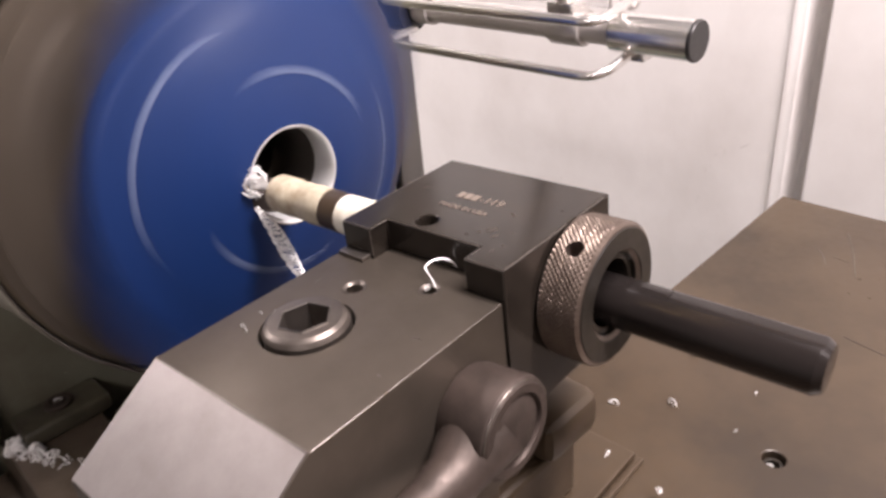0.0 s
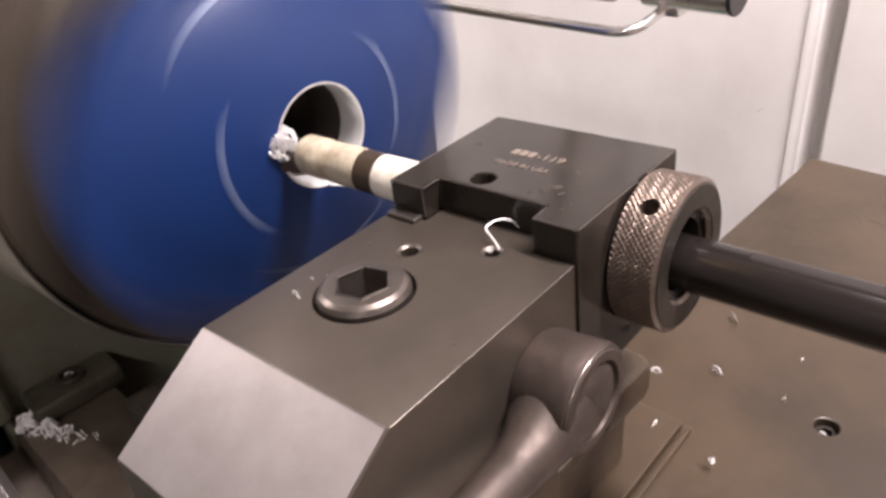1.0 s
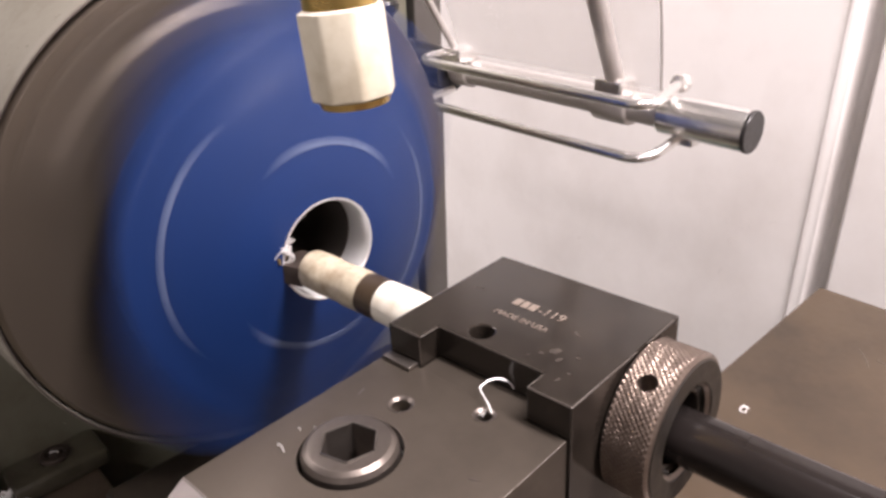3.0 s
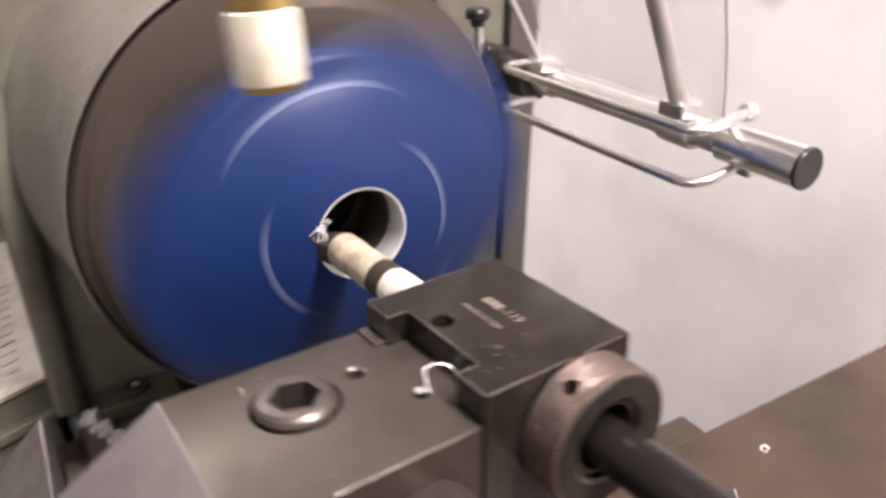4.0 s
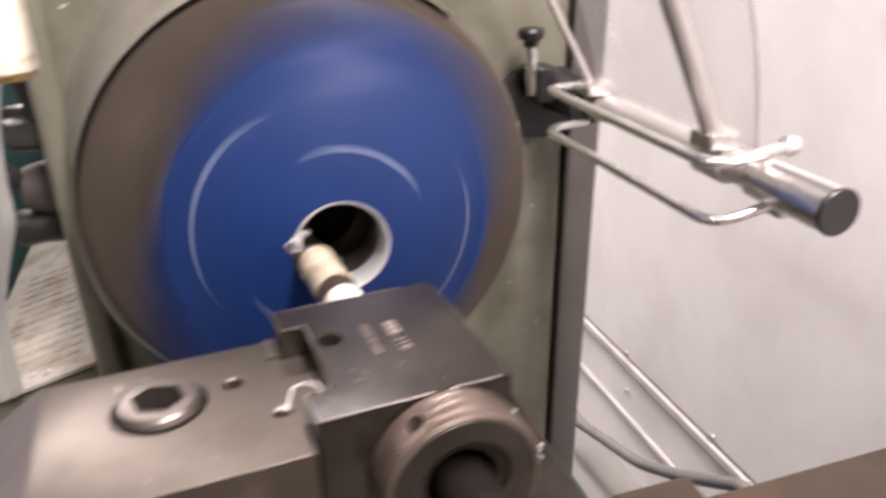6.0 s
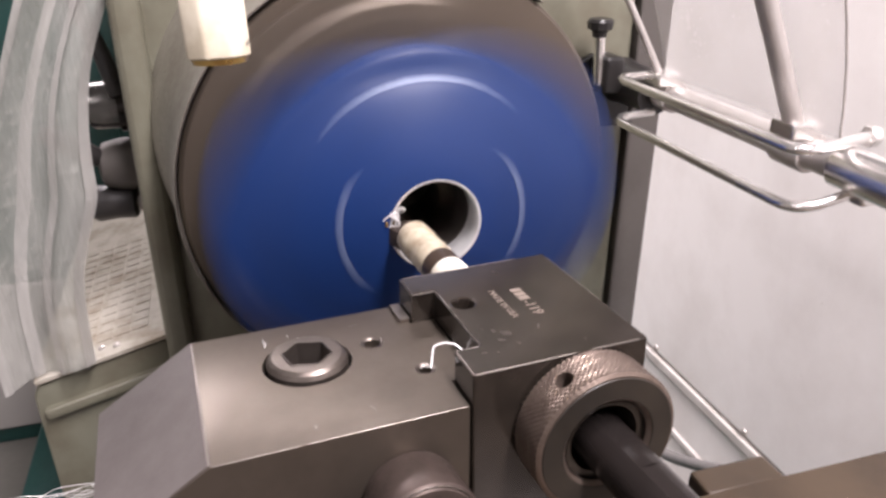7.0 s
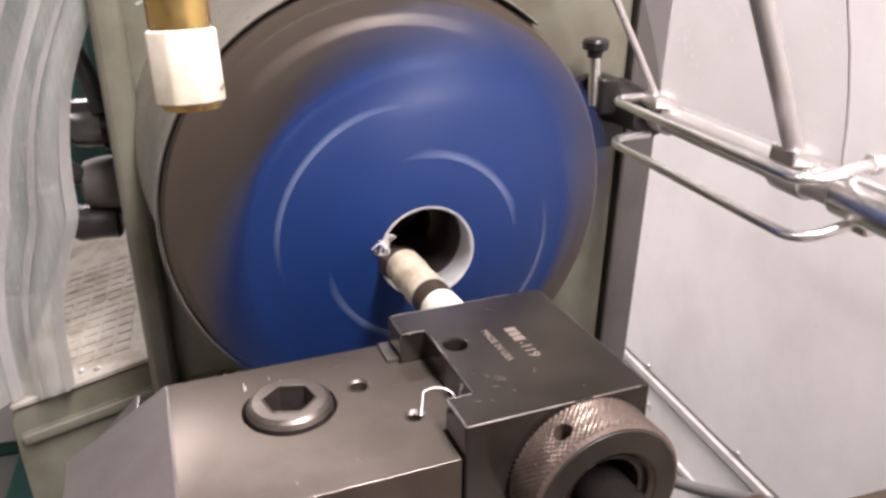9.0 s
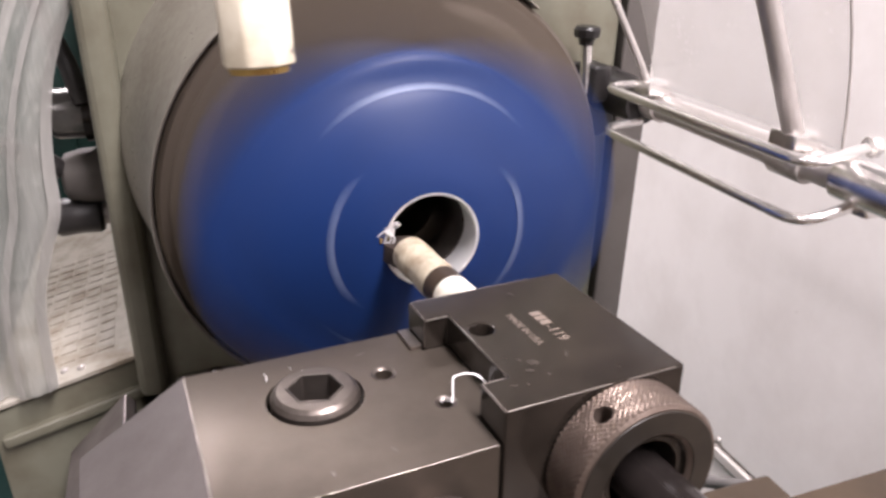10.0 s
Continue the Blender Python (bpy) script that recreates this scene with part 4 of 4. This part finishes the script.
# ---- behind ----
def background_machine():
    g = thing("machine_cabinet", "teal green machine cabinet standing behind the lathe", "cabinet", (-1.75, -0.75, 0))
    part("body", rbox(-0.3, 0.3, -0.5, 0.55, 0.0, 1.75, 0.02, 3), TEAL_PAINT, g)
    part("panel", rbox(0.302, 0.312, -0.42, -0.02, 0.5, 1.6, 0.006), TEAL_PAINT, g)
    part("panel", rbox(0.302, 0.312, 0.03, 0.45, 0.5, 1.6, 0.006), TEAL_PAINT, g)
    part("plinth_panel", rbox(0.302, 0.318, -0.46, 0.52, 0.06, 0.46, 0.006), WALL_PAINT, g, "pale grey lower panel")
    part("handle", rbox(0.3125, 0.335, -0.07, -0.045, 0.95, 1.15, 0.006), BLACK_PLASTIC, g)
    return g


background_machine()


def hose():
    path = rounded([(-1.05, 0.75, 0.10), (-0.84, 0.75, 0.172), (-0.70, 0.75, 0.215), (-0.557, 0.75, 0.30), (-0.39, 0.75, 0.42), (-0.25, 0.78, 0.30), (-0.2, 0.78, 0.0805)], 0.05)
    tagged(part("coolant_hose", sweep(path, 0.012, 14), HOSE), "grey rubber coolant hose sagging behind the bed", "hose")


hose()


# ---- swarf ----
def curl(turns, r, pitch, wire, seed, taper=0.4, n=10):
    rng = random.Random(seed)
    pts = []
    for i in range(int(turns * n) + 1):
        a, t = 2 * math.pi * i / n, i / (turns * n)
        rr = r * (1 - taper * t) * rng.uniform(0.85, 1.15)
        pts.append((rr * math.cos(a), rr * math.sin(a), pitch * i / n + rng.uniform(-0.1, 0.1) * pitch))
    return sweep(pts, wire, 5, flat=0.35)


CHIP_SHAPES = []
for s in range(5):
    me = mesh_of(curl(0.7 + 0.35 * s, 0.0022 + 0.0004 * (s % 3), 0.0016, 0.0007, s))
    smooth(me)
    me.materials.append(SWARF)
    CHIP_SHAPES.append(me)


def chip(k, x, y, z, size=1.0):
    rng = random.Random(k * 7 + 3)
    ob = new("metal_chip", CHIP_SHAPES[k % 5])
    ob.matrix_basis = pose(x, y, z + 0.0012 * size, rng.uniform(60, 120), rng.uniform(-20, 20), rng.uniform(0, 360)) @ Matrix.Scale(size, 4)
    tagged(ob, "small bright curled aluminium chip lying loose", "metal chip", "loose chips")


CHIPS = [(0.072, 0.250, 0.900, 1.9), (0.058, 0.164, 0.900, 1.3), (0.089, 0.191, 0.900, 1.2), (0.134, 0.193, 0.900, 0.6), (0.125, 0.109, 0.906, 0.8),
         (0.086, 0.115, 0.906, 1.2), (0.05, 0.311, 0.900, 1.2), (0.129, 0.237, 0.900, 0.5), (0.163, 0.184, 0.8925, 0.9),
         (-0.251, 0.200, 0.872, 1.5), (-0.205, 0.203, 0.872, 1.8), (-0.192, 0.216, 0.872, 1.6), (-0.156, 0.211, 0.872, 1.3), (-0.124, 0.183, 0.872, 2.2), (-0.130, 0.195, 0.872, 1.8),
         (-0.103, 0.212, 0.872, 2.2), (-0.095, 0.205, 0.872, 2.0), (-0.112, 0.170, 0.872, 2.0), (-0.246, 0.213, 0.872, 1.2), (-0.150, 0.178, 0.872, 1.6), (-0.175, 0.190, 0.872, 1.2),
         (-0.372, -0.131, 0.800, 3.0), (-0.361, -0.122, 0.800, 2.8), (-0.350, -0.113, 0.800, 2.3), (-0.337, -0.107, 0.800, 1.8), (-0.343, -0.120, 0.800, 1.5), (-0.399, -0.088, 0.8235, 1.3), (-0.326, -0.103, 0.800, 1.4), (-0.381, -0.123, 0.800, 2.1)]
HEAP = random.Random(12)
for k in range(26):
    u = HEAP.random()
    CHIPS.append((-0.390 + 0.052 * u + HEAP.uniform(-0.006, 0.006), -0.137 + 0.026 * u + HEAP.uniform(-0.007, 0.007), 0.800 if k % 2 else 0.804, HEAP.uniform(1.6, 3.0) * (1 - 0.45 * u)))
for k, (x, y, z, s) in enumerate(CHIPS):
    chip(k, x, y, z, s)
for k, (x, y, s) in enumerate(((0.012, -0.064, 0.35), (0.0165, -0.0765, 0.8), (0.0325, -0.0255, 0.7), (0.0650, -0.0098, 0.5), (0.0632, -0.0070, 0.4), (0.0170, -0.0600, 0.5))):
    p = POST @ Vector((x, y, -0.0158 if k != 2 else -0.0228))
    chip(40 + k, p.x, p.y, p.z, s)


def post_curl():
    g = on_post("swarf_curl", "thin bright curled strand of swarf on the tool post", "swarf")
    pts = rounded([(0.0672, -0.0068, -0.0150), (0.0640, -0.0050, -0.0130), (0.0556, -0.0012, -0.0105), (0.0565, 0.0040, -0.0092), (0.0590, 0.0090, -0.0097), (0.0628, 0.0116, -0.0120), (0.0640, 0.0117, -0.0146)], 0.002)
    part("strand", sweep(pts, 0.00028, 6, flat=0.6), SWARF, g)
    return g


post_curl()


def bore_tangle():
    g = thing("swarf_tangle", "bright tangle of aluminium swarf round the bar tip", "swarf", (-0.1465, 0.036, 1.075))
    rng = random.Random(5)
    for k in range(5):
        m = pose(rng.uniform(-0.006, 0.004), rng.uniform(-0.007, 0.004), rng.uniform(-0.006, 0.006), rng.uniform(0, 180), rng.uniform(0, 180), 0)
        part("loop", moved(curl(2.0, 0.0046 + 0.0006 * (k % 3), 0.0016, 0.0010, 50 + k, 0.3, 14), m), SWARF, g)
    return g


bore_tangle()


def swarf_strand():
    g = thing("swarf_strand", "bright coiled strand of aluminium swarf hanging from the tip", "swarf")
    pts = []
    for i in range(330):
        t = i / 330
        w = 0.0018 + 0.0062 * math.sin(math.pi * min(1, t * 1.08)) ** 0.8 * (0.9 + 0.2 * math.sin(i * 0.21))
        pts.append((w * math.cos(i * 0.63), 0.55 * w * math.sin(i * 0.63) + 0.003 * math.sin(4 * t + 1), -0.090 * t + 0.0005 * math.sin(i * 0.31)))
    part("coil", sweep(pts, 0.0006, 5, flat=0.5), SWARF, g)
    return g


def swarf_ball():
    g = thing("swarf_ball", "bright crumpled ball of aluminium swarf caught on the bar tip", "swarf")
    rng = random.Random(8)
    for k in range(11):
        m = pose(rng.uniform(-0.004, 0.004), rng.uniform(-0.004, 0.004), rng.uniform(-0.005, 0.005), rng.uniform(0, 180), rng.uniform(0, 180), 0)
        part("loop", moved(curl(2.2, 0.0068 + 0.0008 * (k % 4), 0.0014, 0.0008, 70 + k, 0.2, 16), m), SWARF, g)
    return g


def flying_strand():
    g = thing("swarf_strand", "long loose bundle of fine swarf flying off the bore", "swarf")
    for k in range(7):
        rng = random.Random(20 + k)
        ph, f, am, bow = rng.uniform(0, 6.3), rng.uniform(7, 13), rng.uniform(0.002, 0.009), rng.uniform(-0.004, 0.016)
        pts = [(0.004 * math.sin(9 * t + k), am * math.sin(f * t + ph) + bow * math.sin(math.pi * t) + 0.003 * math.sin(5 * t + 0.5), -0.185 * t + 0.002 * math.sin(31 * t + ph)) for t in [i / 60 for i in range(61)]]
        part("fibre", sweep(pts, 0.00022, 5), SWARF, g)
    return g


def swarf_tuft():
    g = thing("swarf_tuft", "small bright loose tuft of aluminium swarf thrown from the bore", "swarf")
    rng = random.Random(15)
    for k in range(6):
        m = pose(rng.uniform(-0.004, 0.004), rng.uniform(-0.006, 0.006), rng.uniform(-0.010, 0.010), rng.uniform(0, 180), rng.uniform(0, 180), 0)
        part("loop", moved(curl(1.6, 0.0042 + 0.0006 * (k % 3), 0.0022, 0.0006, 90 + k, 0.2, 14), m), SWARF, g)
    return g


STRAND, BALL, LONG_STRAND, TUFT = swarf_strand(), swarf_ball(), flying_strand(), swarf_tuft()


# ---- moving things ----
def motions():
    # the spindle's turn in degrees: about 410 turns a minute, with a slight drift
    turned_by = ((0.0, 62), (1.4, 3516), (4.0, 9917), (5.5, 13601.5), (7.5, 18511.5), (9.0, 22194.5), (10.0, 24660))
    spin = []
    for k in range(int(10 * FPS) + 1):
        t = k / FPS
        (t0, a0), (t1, a1) = next((p, q) for p, q in zip(turned_by, turned_by[1:]) if t <= q[0] + 1e-6)
        spin.append((t, pose(0, AXIS_Y, AXIS_Z, a0 + (a1 - a0) * (t - t0) / (t1 - t0), 0, 0)))
    walk(CHUCK, spin)
    walk(CASTING, spin)
    sway = [(2.5, -0.0730, 1.2395), (2.7, -0.0720, 1.2365), (3.8, -0.0620, 1.2385), (4.0, -0.0650, 1.2405), (4.1, -0.0720, 1.2345), (4.2, -0.0750, 1.2345), (4.4, -0.0780, 1.2430), (6.0, -0.0765, 1.2440), (6.2, -0.0810, 1.2365), (7.3, -0.0780, 1.2373), (7.5, -0.0750, 1.2348), (8, -0.0690, 1.2383), (8.5, -0.0740, 1.2362), (9, -0.0810, 1.2343), (9.5, -0.0790, 1.2352), (10, -0.0730, 1.2358)]
    sway = [(0.0, *sway[0][1:])] + sway
    walk(NOZZLE, [(t, pose(0.082, y, z, 2, -5, 0)) for t, y, z in sway])
    near, low, far = (-0.132, 0.022, 1.060), (-0.132, 0.055, 1.036), (-0.134, 0.098, 1.064)
    high = (-0.134, 0.090, 1.066)
    # it rests for a moment every tenth of a second and is swept on between
    rests = ((near, 25), (low, 60), (near, 5), (far, 140), (near, -8), (high, 160), (near, 2), (far, 120), (near, 33), (far, 110), (low, 70), (low, 85), (low, 72), (near, 5), (far, 148), (near, -4))
    whirl = [(0.0, *rests[0]), (0.0333, *rests[0])]
    for k, ((p, a), (q, b)) in enumerate(zip(rests, rests[1:])):
        whirl += [((3 * k + 1) / 30, low, (a + b) / 2)] if k else []
        whirl += [((3 * k + 2) / 30, q, b), ((3 * k + 3) / 30, q, b)]
    whirl += [(1.5667, (-0.130, 0.022, 1.030), 20), (1.6, (-0.130, 0.020, 1.000), 70), (1.7, (-0.140, 0.010, 0.930), 20), (1.9, (-0.150, 0.000, 0.885), -60), (10.0, (-0.150, 0.000, 0.885), -60)]
    walk(STRAND, [(t, pose(*p, a, 6, 0)) for t, p, a in whirl])
    caught = (-0.141, 0.032, 1.073)
    walk(BALL, [(0.0, pose(*caught, 0, 0, 0)), (0.5, pose(*caught, 25, 5, 0)), (1.0, pose(*caught, -10, 10, 0)), (1.52, pose(*caught, 15, 0, 0)), (1.6, pose(-0.130, 0.012, 1.020, 60, 0, 0)), (1.8, pose(-0.150, 0.02, 0.875, 120, 20, 0)), (10.0, pose(-0.150, 0.02, 0.875, 120, 20, 0))])
    deep = (-0.215, 0.055, 1.062)
    walk(TUFT, [(0.0, pose(*deep)), (2.0, pose(*deep)), (2.08, pose(-0.135, 0.018, 1.062, 20)), (2.12, pose(-0.135, 0.017, 1.062, 40)), (2.18, pose(-0.135, 0.013, 1.059, 70)), (2.22, pose(-0.135, 0.008, 1.056, 100)), (2.32, pose(-0.14, -0.03, 0.98, 150)), (2.45, pose(-0.15, -0.045, 0.878, 200)), (10.0, pose(-0.15, -0.045, 0.878, 200))])
    walk(LONG_STRAND, [
        (0.0, pose(-0.180, 0.046, 1.058, 0, 85, 0)), (4.0, pose(-0.180, 0.046, 1.058, 0, 85, 0)), (4.067, pose(-0.130, 0.140, 1.166, 5, 0, 0)), (4.133, pose(-0.130, 0.142, 1.166, 8, 0, 0)), (4.2, pose(-0.180, 0.046, 1.058, 0, 85, 0)), (4.3, pose(-0.180, 0.046, 1.058, 0, 85, 0)), (4.4, pose(-0.140, 0.01, 1.10, 0, 45, 0)), (4.467, pose(-0.130, -0.054, 1.216, -9, 0, 0)), (4.533, pose(-0.130, -0.056, 1.214, -10, 0, 0)),
        (4.6, pose(-0.130, -0.090, 1.07, -30, 20, 0)), (4.7, pose(-0.150, -0.11, 0.885, -75, 40, 0)), (10.0, pose(-0.150, -0.11, 0.885, -75, 40, 0))])


motions()
